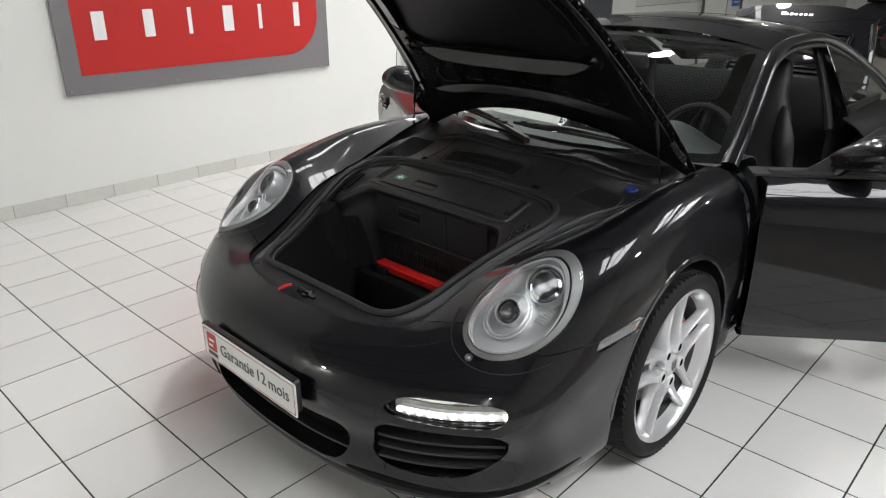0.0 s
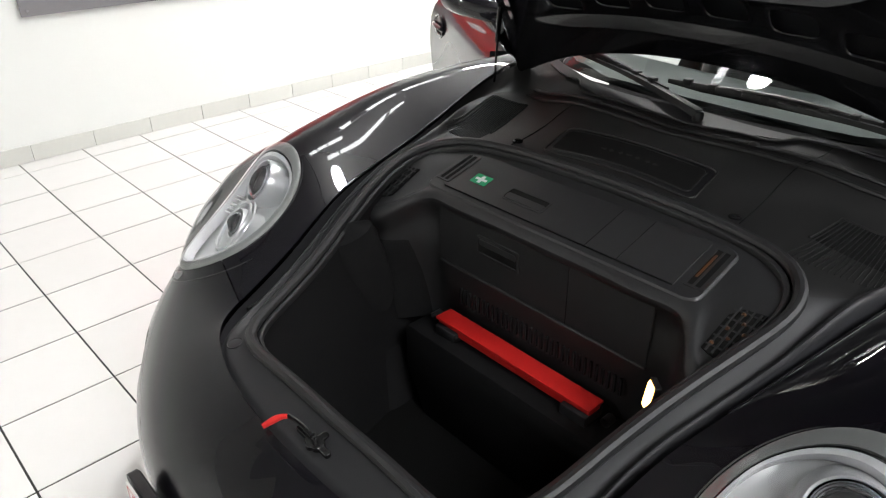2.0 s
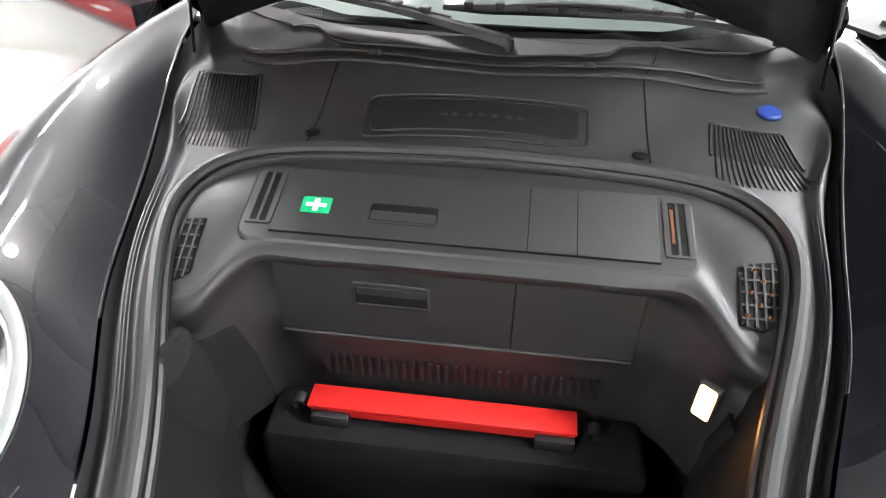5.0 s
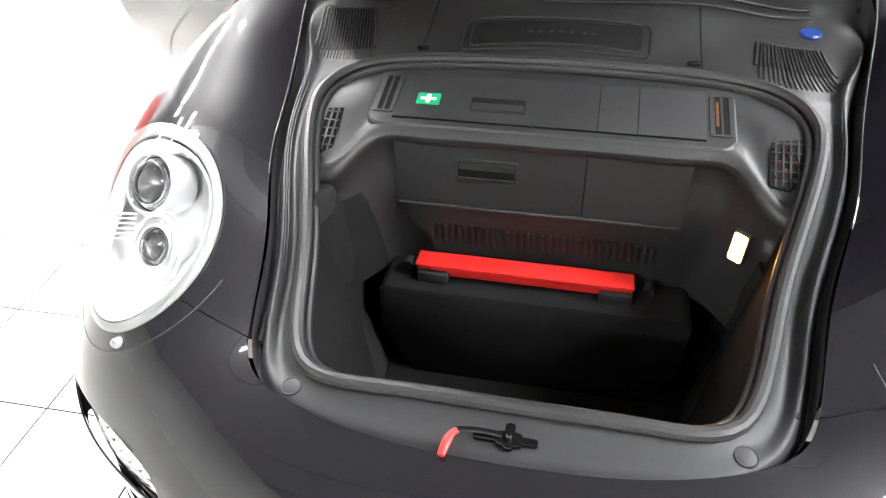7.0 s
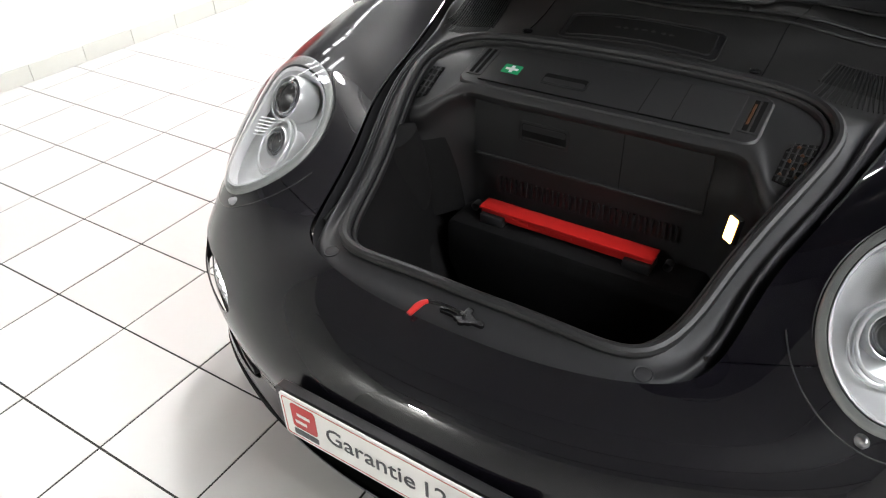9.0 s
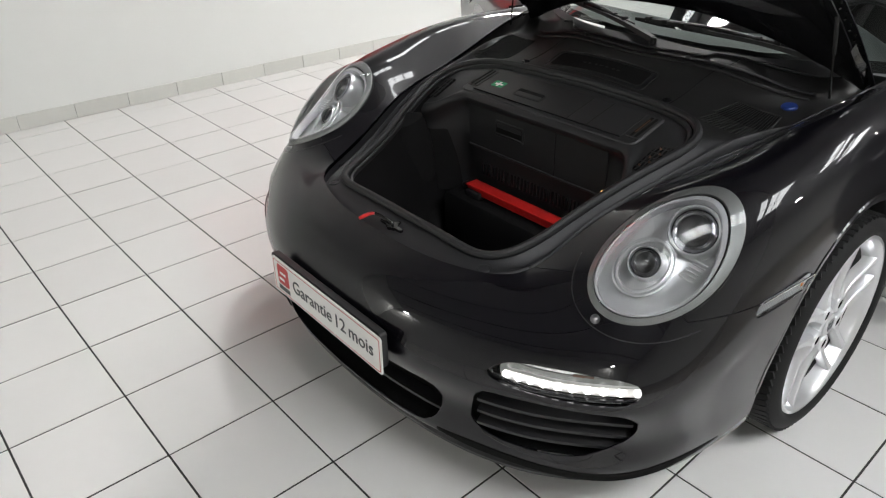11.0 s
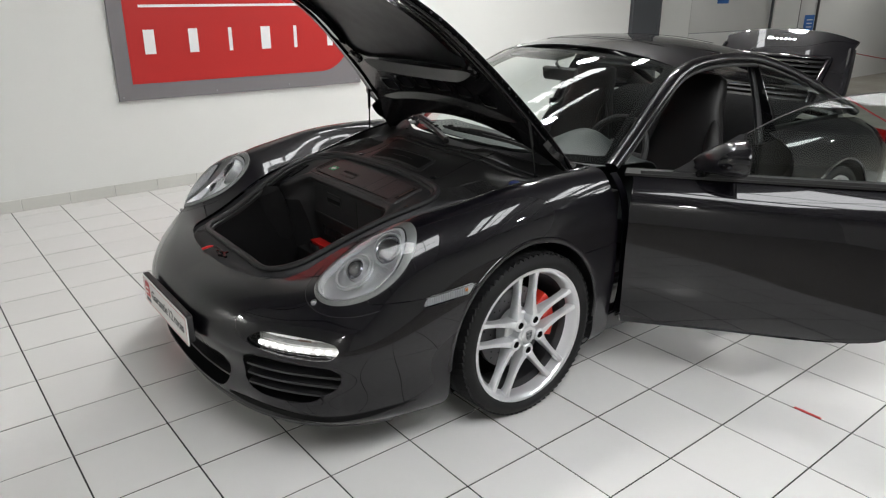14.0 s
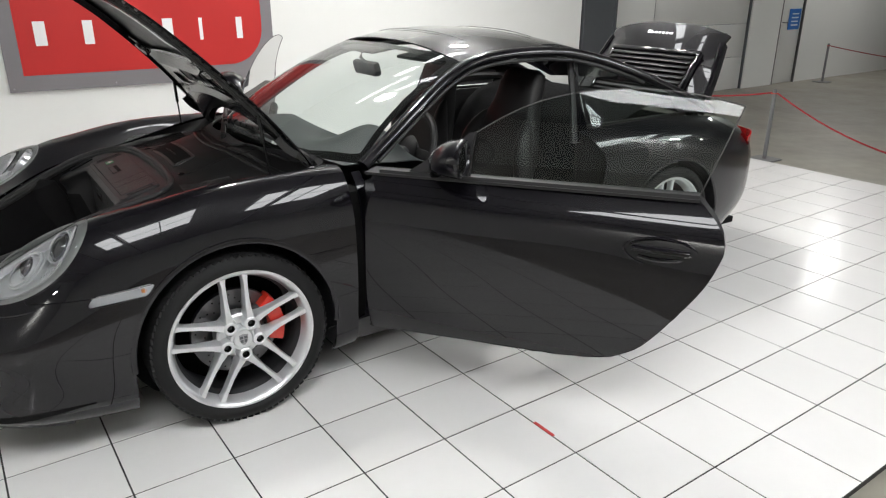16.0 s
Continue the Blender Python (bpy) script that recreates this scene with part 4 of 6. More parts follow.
rails = []
xs = np.array([-.486, -.455, -.415, -.37, -.33, -.28, -.15, 0, .15, .28, .33, .37, .415, .455, .486])
for name in range(9):
    row = []
    for x in xs:
        k, e = wing_k(x), smooth01((abs(x) - .34) / .1)
        yf = .724 - .112 * k
        zt = .764 - .04 * k
        row.append({0: (x, .955 - .1 * smooth01((abs(x) - .3) / .16) ** 2, .806 - .01 * k), 1: (x, .86 - .09 * e, .797 - .02 * e), 2: (x, yf + .055 - .03 * e, zt + .010 - .014 * e), 3: (x, yf + .018, zt + .002 - .008 * e), 4: (x, yf, zt - .016 - .012 * e),
                    5: (x, yf + .012, zt - .036 - .02 * e), 6: (x, yf + .014, .63 - .01 * k), 7: (x, yf + .02, .55), 8: (x, yf + .028, .40)}[name])
    rails.append(row)
wall_sheet = Sheet.grid(surf(rails, 90, 60))


def wing_edge(p):
    """Positive on the moulding, negative on the felt below its wings."""
    return p[2] - (.30 + .335 * smooth01((abs(p[0]) - .325) / .05) if p[0] < 0 else .30 + .275 * smooth01((p[0] - .37) / .05))


head = part("luggage_bulkhead", wall_sheet.clip(wing_edge), PLASTIC, car, "grained black bulkhead moulding with a shelf", thick=.002)


for q in (1, -1):
    part("wing_lining", wall_sheet.clip(lambda p: -wing_edge(p)).clip(lambda p: p[0] * q - .1), FELT, head, "black felt below the moulding's wing")


def shelf_pose(x, y):
    z = .7715 + (y - .755) / (.90 - .755) * .0335
    return basis((x, y, z + .0012), (1, 0, 0), (0, 1, .27))


def shelf_plate(name, x0, x1, y0, y1, h, material, r=.008, label="", parent=head, soft=.0015, low=-.004):
    w, d = (x1 - x0) / 2, (y1 - y0) / 2
    return part(name, plate(rounded(-w, w, -d, d, r), low, h, soft), material, parent, label, m=shelf_pose((x0 + x1) / 2, (y0 + y1) / 2))


shelf_plate("shelf_plateau", -.372, .345, .738, .902, .0028, PLASTIC, .026, "raised plateau of the shelf", soft=.004, low=-.008)
for x0, x1, material, label in ((-.318, .088, PLASTIC, "smooth black cover lid"), (.0885, .163, WEAVE, "patterned black cover lid"), (.1645, .288, WEAVE, "patterned black cover lid with a finger notch")):
    shelf_plate("shelf_lid", x0, x1, .758, .893, .0040, material, .004, label, soft=.0006)
for x in (.0882, .1638):
    shelf_plate("lid_gap", x - .0008, x + .0008, .758, .893, .0043, DARK, .0004, soft=0)
shelf_plate("lid_gap", -.318, .288, .7572, .7584, .0043, DARK, .0004, soft=0)
# flat dark plate, the notch's shade put into its colour
shelf_plate("finger_notch", .222, .250, .872, .882, .0046, DARK, .003)
shelf_plate("sticker", -.279, -.231, .800, .834, .0046, GREEN, .003, "green first-aid sticker", soft=0)
shelf_plate("sticker_cross", -.272, -.238, .813, .821, .0050, WHITE, .001, soft=0)
shelf_plate("sticker_cross", -.2595, -.2505, .804, .830, .0053, WHITE, .001, soft=0)
for x0, x1, y0, y1 in ((-.170, -.052, .790, .834),):
    w, d = (x1 - x0) / 2, (y1 - y0) / 2
    mm = shelf_pose((x0 + x1) / 2, (y0 + y1) / 2)
    part("grip_frame", frame_strip(rounded(-w, w, -d, d, .008), rounded(-w + .004, w - .004, -d + .004, d - .004, .006), .003, .0054), PLASTIC, head, m=mm)
    # flat dark plate paints the shade inside the grip
    part("grip_recess", plate(rounded(-w + .004, w - .004, -d + .004, d - .004, .006), .003, .0044), DARK, head, "flat dark plate painted as the shade of a grip recess", m=mm)
    part("grip_bar", plate(rounded(-w + .006, w - .006, -d + .006, .003, .005), .003, .0050), PLASTIC, head, m=mm)
for cx in (-.342, .318):
    mm = shelf_pose(cx, .828)
    part("vent_frame", frame_strip(rounded(-.022, .022, -.058, .058, .006), rounded(-.017, .017, -.053, .053, .004), .002, .0052), PLASTIC, head, m=mm)
    # dark plate below the slats paints the shade of the vent
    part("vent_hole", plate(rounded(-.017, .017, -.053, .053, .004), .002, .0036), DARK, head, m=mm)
    for o in (-.0155, .0, .0155):
        part("vent_slat", box(o - .0022, o + .0022, -.053, .053, .0036, .0050), PLASTIC, head, m=mm)
    if cx > 0:
        part("connector_glow", box(-.0105, -.0055, -.03, .040, .0036, .0042), AMBER, head, "amber bar seen in the vent", m=mm)

# front face of the bulkhead: panels, grip and groove
def face_plate(name, x0, x1, z0, z1, h, material, r=.005, label="", parent=head, low=-.003, soft=.001):
    w, d = (x1 - x0) / 2, (z1 - z0) / 2
    m = basis(((x0 + x1) / 2, .7365, (z0 + z1) / 2), (1, 0, 0), (0, -.02, 1)) @ pose(0, 0, 0)
    return part(name, plate(rounded(-w, w, -d, d, r), low, h, soft), material, parent, label, m=m)


face_plate("face_panel", -.311, .0755, .590, .7365, .0016, PLASTIC, .004, "smooth black service panel", soft=.0008)
face_plate("face_panel", .0775, .275, .590, .7365, .0016, PLASTIC, .004, "smooth black service panel", soft=.0008)
face_plate("panel_gap", -.311, .275, .7360, .7385, .0026, DARK, .0008, soft=0)
face_plate("panel_gap", .0755, .0775, .590, .7365, .0014, DARK, .0005, soft=0)
face_plate("panel_lip", -.311, .275, .583, .590, .0050, PLASTIC, .003, soft=.002)
face_plate("grip_frame", -.184, -.056, .652, .706, .0045, PLASTIC, .007)
# raised dark plate, shade of the grip painted by its colour
face_plate("grip_recess", -.179, -.061, .657, .701, .0048, DARK, .006, "flat dark plate painted as the shade of a grip recess")
face_plate("grip_bar", -.177, -.063, .682, .699, .0056, PLASTIC, .005)
face_plate("grip_bar", -.177, -.063, .659, .664, .0056, PLASTIC, .002)
for k in range(32):
    face_plate("face_rib", -.24 + k * .015, -.2345 + k * .015, .492, .535, .0032, LINER, .001, soft=0)

# side grilles of the moulding, the courtesy lamp and the loose hole
def grille(s):
    m = on_sheet(wall_sheet, s * (.424 if s > 0 else .444), .728 if s > 0 else .708, .757)
    # flat dark plate paints the shade behind the grille slats
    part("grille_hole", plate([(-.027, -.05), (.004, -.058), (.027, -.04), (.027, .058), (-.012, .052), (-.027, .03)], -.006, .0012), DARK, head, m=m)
    for k in range(4):
        o = -.018 + .0125 * k
        part("grille_slat", box(o - .0017, o + .0017, -.052, .054, .0012, .0036), PLASTIC, head, m=m)
    for k in range(5):
        part("grille_slat", box(-.025, .026, -.040 + .021 * k, -.037 + .021 * k, .0012, .0030), PLASTIC, head, m=m)
    if s > 0:
        for k in range(7):
            part("wire_glint", lathe([(-.006, .001), (0, .0045), (.006, .001)], 8, "z"), AMBER, head, "amber wiring behind the grille", m=m @ pose(-.018 + .006 * k, -.034 + .019 * ((k * 2) % 5), .0016))


grille(1)
grille(-1)
lampm = basis((.358, .612, .645), (.72, -.62, .0), (.1, .05, .9))
lamp_box = part("courtesy_lamp", plate(rounded(-.017, .017, -.030, .030, .004), -.008, .003, .002), PLASTIC, head, "small lit courtesy lamp", m=lampm)
part("glow", plate(rounded(-.013, .013, -.027, .027, .004), .0032, .0062, .002), COURTESY, lamp_box, "glowing warm lens")
# dark plate on the surface, painted as a shaded opening
part("opening", plate([(-.012, -.016), (.012, -.012), (.010, .016), (-.004, .018)], .0, .003), DARK, head, "flat dark plate painted as a shaded cable opening", m=basis((.367, .812, .762), (1, 0, -.3), (.2, 1, .2)))
part("opening_clip", box(-.008, .004, -.004, .006, .003, .0045), AMBER, head, m=basis((.367, .812, .762), (1, 0, -.3), (.2, 1, .2)))

# warning-triangle case on two brackets
case = thing("warning_triangle_case", pose(0.040, 0, 0, 0, 0, -1.2), "bright red plastic warning-triangle case in black brackets", "safety kit")
part("case_body", Sheet([(y, x, z) for x, y, z in box(.682, .722, -.262, .198, .436, .466).v], box(.682, .722, -.262, .198, .436, .466).f), RED_PLASTIC, case, bevel=.004)
part("case_flange", box(-.265, .201, .676, .727, .460, .467), RED_PLASTIC, case, bevel=.002)
for x in (-.225, .165):
    part("bracket", box(x - .034, x + .034, .668, .73, .424, .450), PLASTIC, case, "black plastic bracket", bevel=.004)
for k in range(4):
    part("raised_bar", box(-.17 + k * .06, -.125 + k * .06, .6805, .6822, .446, .454), RED_PLASTIC, case)
for x in (-.285, .232):
    part("strap_knob", lathe([(-.012, .011), (.012, .011), (.013, .0005)], 12, "y"), PLASTIC, case, m=pose(x, .70, .45))

# lid lock in the front trim
lock = part("lid_lock", plate(rounded(-.052, .042, -.006, .006, .005), -.006, .0022, .001), LOCK_BLACK, surround, "black lid lock slot", m=pose(.010, .158, .5925, 3))
part("lock_slot", plate(rounded(-.0075, .0075, -.017, .027, .006), -.006, .0024, .001), LOCK_BLACK, lock)
part("lock_wing", plate(rounded(-.020, .020, -.012, .012, .009), -.006, .0027, .001), LOCK_BLACK, lock)
part("lock_pin", lathe([(0, .0045), (.009, .0045), (.011, .003), (.011, .0005)], 12, "z"), BLACK_GLOSS, lock)
part("pull_lever", sweep(curve([(-.01, .002, .005), (-.045, .001, .009), (-.078, -.004, .010)], 12), ring(.0045, .0035, 8)), LOCK_BLACK, lock)
part("lever_tip", sweep(curve([(-.074, -.006, .0115), (-.081, -.014, .0110), (-.086, -.030, .009), (-.089, -.048, .006)], 16), ring(.0068, .0052, 10), scale=np.r_[np.linspace(.7, 1.05, 8), np.linspace(1.05, .85, 8)]), RED_PLASTIC, lock, "red emergency lever tip")

# cowl: recessed plaque, vents, joints, filler cap
whole_cowl = half_cowl.joined(half_cowl.mirrored())
COWL_V = np.array(whole_cowl.v)


def cowl_z(x, y):
    d = (COWL_V[:, 0] - x) ** 2 + (COWL_V[:, 1] - y) ** 2
    i = np.argsort(d)[:6]
    w = 1 / (d[i] + 1e-5)
    return float((COWL_V[i, 2] * w).sum() / w.sum())


def drape(loop, lift, base=None, margin=0.0):
    """The piece of a sheet inside a loop seen from above, lifted a little."""
    f = seg_field(loop)
    return Sheet([p + np.array((0, 0, lift)) for p in (base or whole_cowl).clip(lambda p: -f(p[0], p[1]) - margin).v], (base or whole_cowl).clip(lambda p: -f(p[0], p[1]) - margin).f)


plaque_out = rounded(-.222, .180, .992, 1.090, .016, 4)
plaque_in = rounded(-.205, .162, 1.004, 1.076, .010, 4)
part("plaque_frame", drape(plaque_out, .0012), LID_MATTE, cowl, thick=.001)
# lifted dark sheet, the shade of the plaque's recess put into its colour
part("plaque", drape(plaque_in, .003), DARK, cowl, "dark flush plaque in the cowl", thick=.001)
for pts, r in ((plaque_out, .003), (plaque_in, .0022)):
    edge_loop = np.array([(a[0] * (1 - w) + b[0] * w, a[1] * (1 - w) + b[1] * w, 0) for a, b in zip(pts, pts[1:] + pts[:1]) for w in np.linspace(0, 1, 8, endpoint=False)])
    part("plaque_edge", sweep([(x, y, cowl_z(x, y) + .0015) for x, y, _ in edge_loop], ring(r, n=6), closed=True), COWL, cowl)
for k in range(7):
    x = -.085 + k * .023
    part("plaque_mark", drape([(x, 1.028), (x + .017, 1.028), (x + .017, 1.040), (x, 1.040)], .0038), COWL, cowl)
for s, low, high, y1 in ((1, (.405, .560), (.420, .545), 1.150), (-1, (-.575, -.438), (-.618, -.492), 1.235)):
    y0 = 1.045 if s > 0 else 1.030
    # dark sheet under the slats paints the shade of the slots
    part("vent_bed", drape([(low[0], y0), (low[1], y0), (high[1], y1), (high[0], y1)], .0008), DARK, cowl, "dark sheet painted as the shaded slots of the air vent")
    n = 17
    for k in range(n):
        a = low[0] + (low[1] - low[0]) * (k + .5) / n
        b = high[0] + (high[1] - high[0]) * (k + .5) / n
        slope = (b - a) / (y1 - y0)
        path = [(a + slope * (y - y0), y, cowl_z(a + slope * (y - y0), y) + .0016) for y in np.linspace(.955 + .25 * max(0, abs(a) - .45), y1, 14)]
        part("vent_slat", sweep(path, [(-.0015, -.003), (.0015, -.003), (.0009, .0016), (-.0009, .0016)], scale=np.linspace(.6, 1, 14)), COWL, cowl)
    for a, b in ((low[0] - .005, high[0] - .005), (low[1] + .005, high[1] + .005)):
        part("vent_rim", sweep([(a + (b - a) * q, y0 + (y1 - y0) * q, cowl_z(a + (b - a) * q, y0 + (y1 - y0) * q) + .0012) for q in np.linspace(0, 1, 12)], ring(.003, n=6)), COWL, cowl)
    part("vent_rim", sweep([(high[0] + (high[1] - high[0]) * q, y1 + .004, cowl_z(high[0] + (high[1] - high[0]) * q, y1 + .004) + .0012) for q in np.linspace(0, 1, 12)], ring(.003, n=6)), COWL, cowl)
for x, y0 in ((.288, .985), (-.315, .975)):
    part("joint", sweep([(x + .03 * smooth01((y - 1.2) / .1), y, cowl_z(x, y) + .0008) for y in np.linspace(y0, 1.3, 16)], ring(.0014, n=6)), DARK, cowl)
cap = part("filler_cap", lathe([(.0, .023), (.012, .023), (.015, .020), (.015, .0005)], 24, "z"), BLUE_CAP, cowl, "blue washer-fluid filler cap", m=pose(.538, 1.220, cowl_z(.538, 1.220) - .007, 8, 0, 0))
for k in range(18):
    part("cap_grip", box(.0225, .0238, -.002, .002, .001, .011), BLUE_CAP, cap, m=pose(0, 0, 0, 0, 0, 20 * k))
path = [(xx, 1.185 + .15 * (xx / .6) ** 2, cowl_z(xx, 1.185 + .15 * (xx / .6) ** 2) + .001) for xx in np.linspace(-.55, .55, 40)]
part("weatherstrip", sweep(nat(np.arange(40), np.array(path), np.linspace(0, 39, 60)), ring(.008, .006, 10)), COWL, cowl, "moulded ridge along the cowl")
back_ridge = [(x, y + .034, cowl_z(x, y + .034) + .001) for x, y, _ in path]
part("weatherstrip", sweep(nat(np.arange(40), np.array(back_ridge), np.linspace(0, 39, 60)), ring(.010, .005, 10)), COWL, cowl, "second moulded ridge along the cowl")
scuttle_front = [(-.60, 1.455), (-.45, 1.36), (-.375, 1.325), (-.36, 1.305), (-.285, 1.268), (-.10, 1.246), (.04, 1.243), (.15, 1.252), (.222, 1.267), (.240, 1.288), (.345, 1.315), (.52, 1.385), (.60, 1.435)]
scuttle_back = [(.56, 1.485), (.36, 1.39), (.18, 1.335), (0, 1.315), (-.18, 1.335), (-.36, 1.39), (-.56, 1.49)]
part("scuttle_panel", drape(scuttle_front + scuttle_back, .007), SCUTTLE, cowl, "grey satin panel below the windscreen", thick=.006)
scuttle_edge = curve([(x, y, cowl_z(x, y) + .005) for x, y in scuttle_front[1:-1]], 70)
part("scuttle_lip", sweep(scuttle_edge, ring(.004, .0035, 8)), COWL, cowl, "rolled front lip of the panel")

# wipers resting on the screen


def build_wiper(pivot, elbow, tip, blade_a, blade_b):
    p, e, t, ba, bb = [np.array(v) for v in (pivot, elbow, tip, blade_a, blade_b)]
    wiper = part("wiper", sweep(curve([p, e, t], 24), [(-.011, -.005), (.011, -.005), (.008, .008), (-.008, .008)], scale=np.linspace(1.3, .6, 24)), WIPER, car, "black windscreen wiper")
    mid = (ba + bb) / 2
    part("blade", sweep(curve([ba, mid + (0, -.004, .004), bb], 26), [(-.007, -.012), (.007, -.012), (.0085, -.002), (.005, .008), (-.005, .008), (-.0085, -.002)], scale=np.r_[np.linspace(.5, 1, 5), np.ones(16), np.linspace(1, .5, 5)]), WIPER, wiper, "rubber wiper blade")
    part("blade_spine", sweep(curve([ba * .8 + bb * .2 + (0, 0, .007), mid + (0, -.006, .016), ba * .2 + bb * .8 + (0, 0, .007)], 20), ring(.0075, .006, 8), scale=np.r_[np.linspace(.5, 1, 5), np.ones(10), np.linspace(1, .5, 5)]), WIPER, wiper)
    turn = math.degrees(math.atan2(bb[1] - ba[1], bb[0] - ba[0]))
    for k in range(8):
        q = ba + (bb - ba) * (.10 + .115 * k) + np.array((0, -.003, .004))
        part("blade_clip", box(-.010, .010, -.0095, .0095, -.004, .0105), WIPER, wiper, m=pose(*q, 0, 0, turn), bevel=.0015)
    part("pivot", lathe([(-.02, .013), (.002, .013), (.007, .010), (.009, .0005)], 16, "z"), WIPER, wiper, m=pose(*p))
    part("arm_hinge", box(-.016, .016, -.008, .008, -.005, .007), WIPER, wiper, m=pose(*(p * .9 + e * .1), 0, 0, math.degrees(math.atan2(e[1] - p[1], e[0] - p[0]))), bevel=.003)


build_wiper((.022, 1.262, .915), (-.19, 1.335, .938), (-.38, 1.40, .945), (-.10, 1.318, .938), (-.64, 1.500, .952))
build_wiper((.585, 1.415, .905), (.38, 1.385, .935), (.16, 1.362, .948), (.44, 1.40, .940), (-.12, 1.352, .950))

# ---- front lid, standing open ----
nose_y = lambda x: float(nat([0, .19, .372, .434], [.110, .121, .178, .277], [min(.434, abs(x))])[0])
tail_y = lambda x: 1.265 + .185 * (abs(x) / .68) ** 2.2
side_x = lambda y: float(nat([.10, .277, .42, .60, .76, 1.0, 1.28, 1.45], [.40, .434, .460, .50, .535, .590, .657, .69], [y])[0])
edge_z = lambda y: float(nat([.10, .178, .277, .42, .60, .76, 1.0, 1.28, 1.45], [.584, .597, .617, .675, .755, .803, .853, .886, .893], [y])[0])


def lid_sheet(drop, shrink=0.0):
    g = []
    for v in np.linspace(.10, 1.455, 70):
        w = side_x(v) - shrink
        g.append([(w * u, v, edge_z(v) + .034 * smooth01((v - .15) / .5) * (1 - u * u) - drop) for u in np.linspace(-1, 1, 56)])
    sh = Sheet.grid(np.array(g))
    return sh.clip(lambda p: p[1] - nose_y(p[0]) - shrink).clip(lambda p: tail_y(p[0]) - shrink - p[1])


OPEN = Matrix.Translation(HINGE) @ Matrix.Rotation(radians(-57), 4, "X") @ Matrix.Translation(-Vector(HINGE))
lid = part("front_lid", lid_sheet(0.0), PAINT, car, "black painted front lid standing open", m=OPEN, thick=.003)
pan = lid_sheet(.022, .018)
for field_pts, name in (([(-.36, .38), (.36, .38), (.44, .80), (.43, .86), (.36, .90), (-.36, .90), (-.43, .86), (-.44, .80)], "mid"),):
    loop_f = seg_field(field_pts)
    pan = pan.clip(lambda p: loop_f(p[0], p[1]))
POCKETS = []
for k in range(6):
    cx = -.365 + k * .146
    yk = 1.045 + .05 * (cx / .4) ** 2
    POCKETS.append(rounded(cx - .055, cx + .055, yk - .04, yk + .04, .025, 3))
for pk in POCKETS:
    pf = seg_field(pk)
    pan = pan.clip(lambda p: pf(p[0], p[1]) if .95 < p[1] < 1.16 else 1.0)
part("lid_frame", pan, LID_GLOSS, lid, "stamped black inner frame of the lid", thick=.004)
part("lid_hem", lid_sheet(.0045, .0015), LINER, lid, "dark folded hem of the lid")
part("lid_liner", lid_sheet(.012, .03), LID_MATTE, lid, "dark lining inside the lid frame")


def lid_z(x, y, drop):
    u = x / side_x(y)
    return edge_z(y) + .034 * smooth01((y - .15) / .5) * (1 - u * u) - drop


def lid_rib(pts, r, material=BLACK_GLOSS, drop=.026):
    path = [(x, y, lid_z(x, y, drop)) for x, y in np.array(curve([(a, b, 0) for a, b in pts], 40))[:, :2]]
    return part("lid_rib", sweep(path, [(-r * 1.5, .008), (-r, -.014), (r, -.016), (r * 1.5, .008)], scale=np.r_[np.sqrt(np.linspace(.02, 1, 6)), np.ones(28), np.sqrt(np.linspace(1, .02, 6))]), material, lid)


def lid_band(pts, r, drop=.024):
    """A flat pressed band whose face leans towards the nose."""
    path = [(x, y, lid_z(x, y, drop)) for x, y in np.array(curve([(a, b, 0) for a, b in pts], 48))[:, :2]]
    part("lid_band", sweep(path, [(r, .006), (r, .003), (-r, -.5 * r * 2 + .003), (-r * 1.08, -.5 * r * 2 + .005), (-r * 1.12, .006)], scale=np.r_[np.sqrt(np.linspace(.02, 1, 7)), np.ones(34), np.sqrt(np.linspace(1, .02, 7))]), LID_GLOSS, lid, "flat glossy band pressed into the lid")


lid_band([(-.405, .915), (-.2, .943), (0, .95), (.2, .943), (.405, .915)], .030)
lid_rib([(-.425, .925), (-.448, .90), (-.452, .86)], .014)
lid_rib([(.425, .925), (.448, .90), (.452, .86)], .014)
lid_band([(-.50, 1.172), (-.25, 1.135), (0, 1.125), (.25, 1.135), (.50, 1.172)], .021)
for pk in POCKETS:
    loop_p = np.array([(x, y, lid_z(x, y, .0245)) for x, y in pk])
    part("pocket_rim", sweep(loop_p, ring(.0065, .004, 8), closed=True), LID_GLOSS, lid, "rounded rim of a pressed pocket")
lid_rib([(-.36, .38), (-.40, .6), (-.45, .82)], .02)
lid_rib([(.36, .38), (.40, .6), (.45, .82)], .02)
lid_rib([(-.38, .25), (-.41, .42), (-.49, .76), (-.565, 1.15), (-.60, 1.27)], .010, LID_GLOSS, .020)
lid_rib([(.38, .25), (.41, .42), (.49, .76), (.565, 1.15), (.60, 1.27)], .010, LID_GLOSS, .020)
lid_rib([(-.36, .37), (-.2, .30), (0, .28), (.2, .30), (.36, .37)], .02)
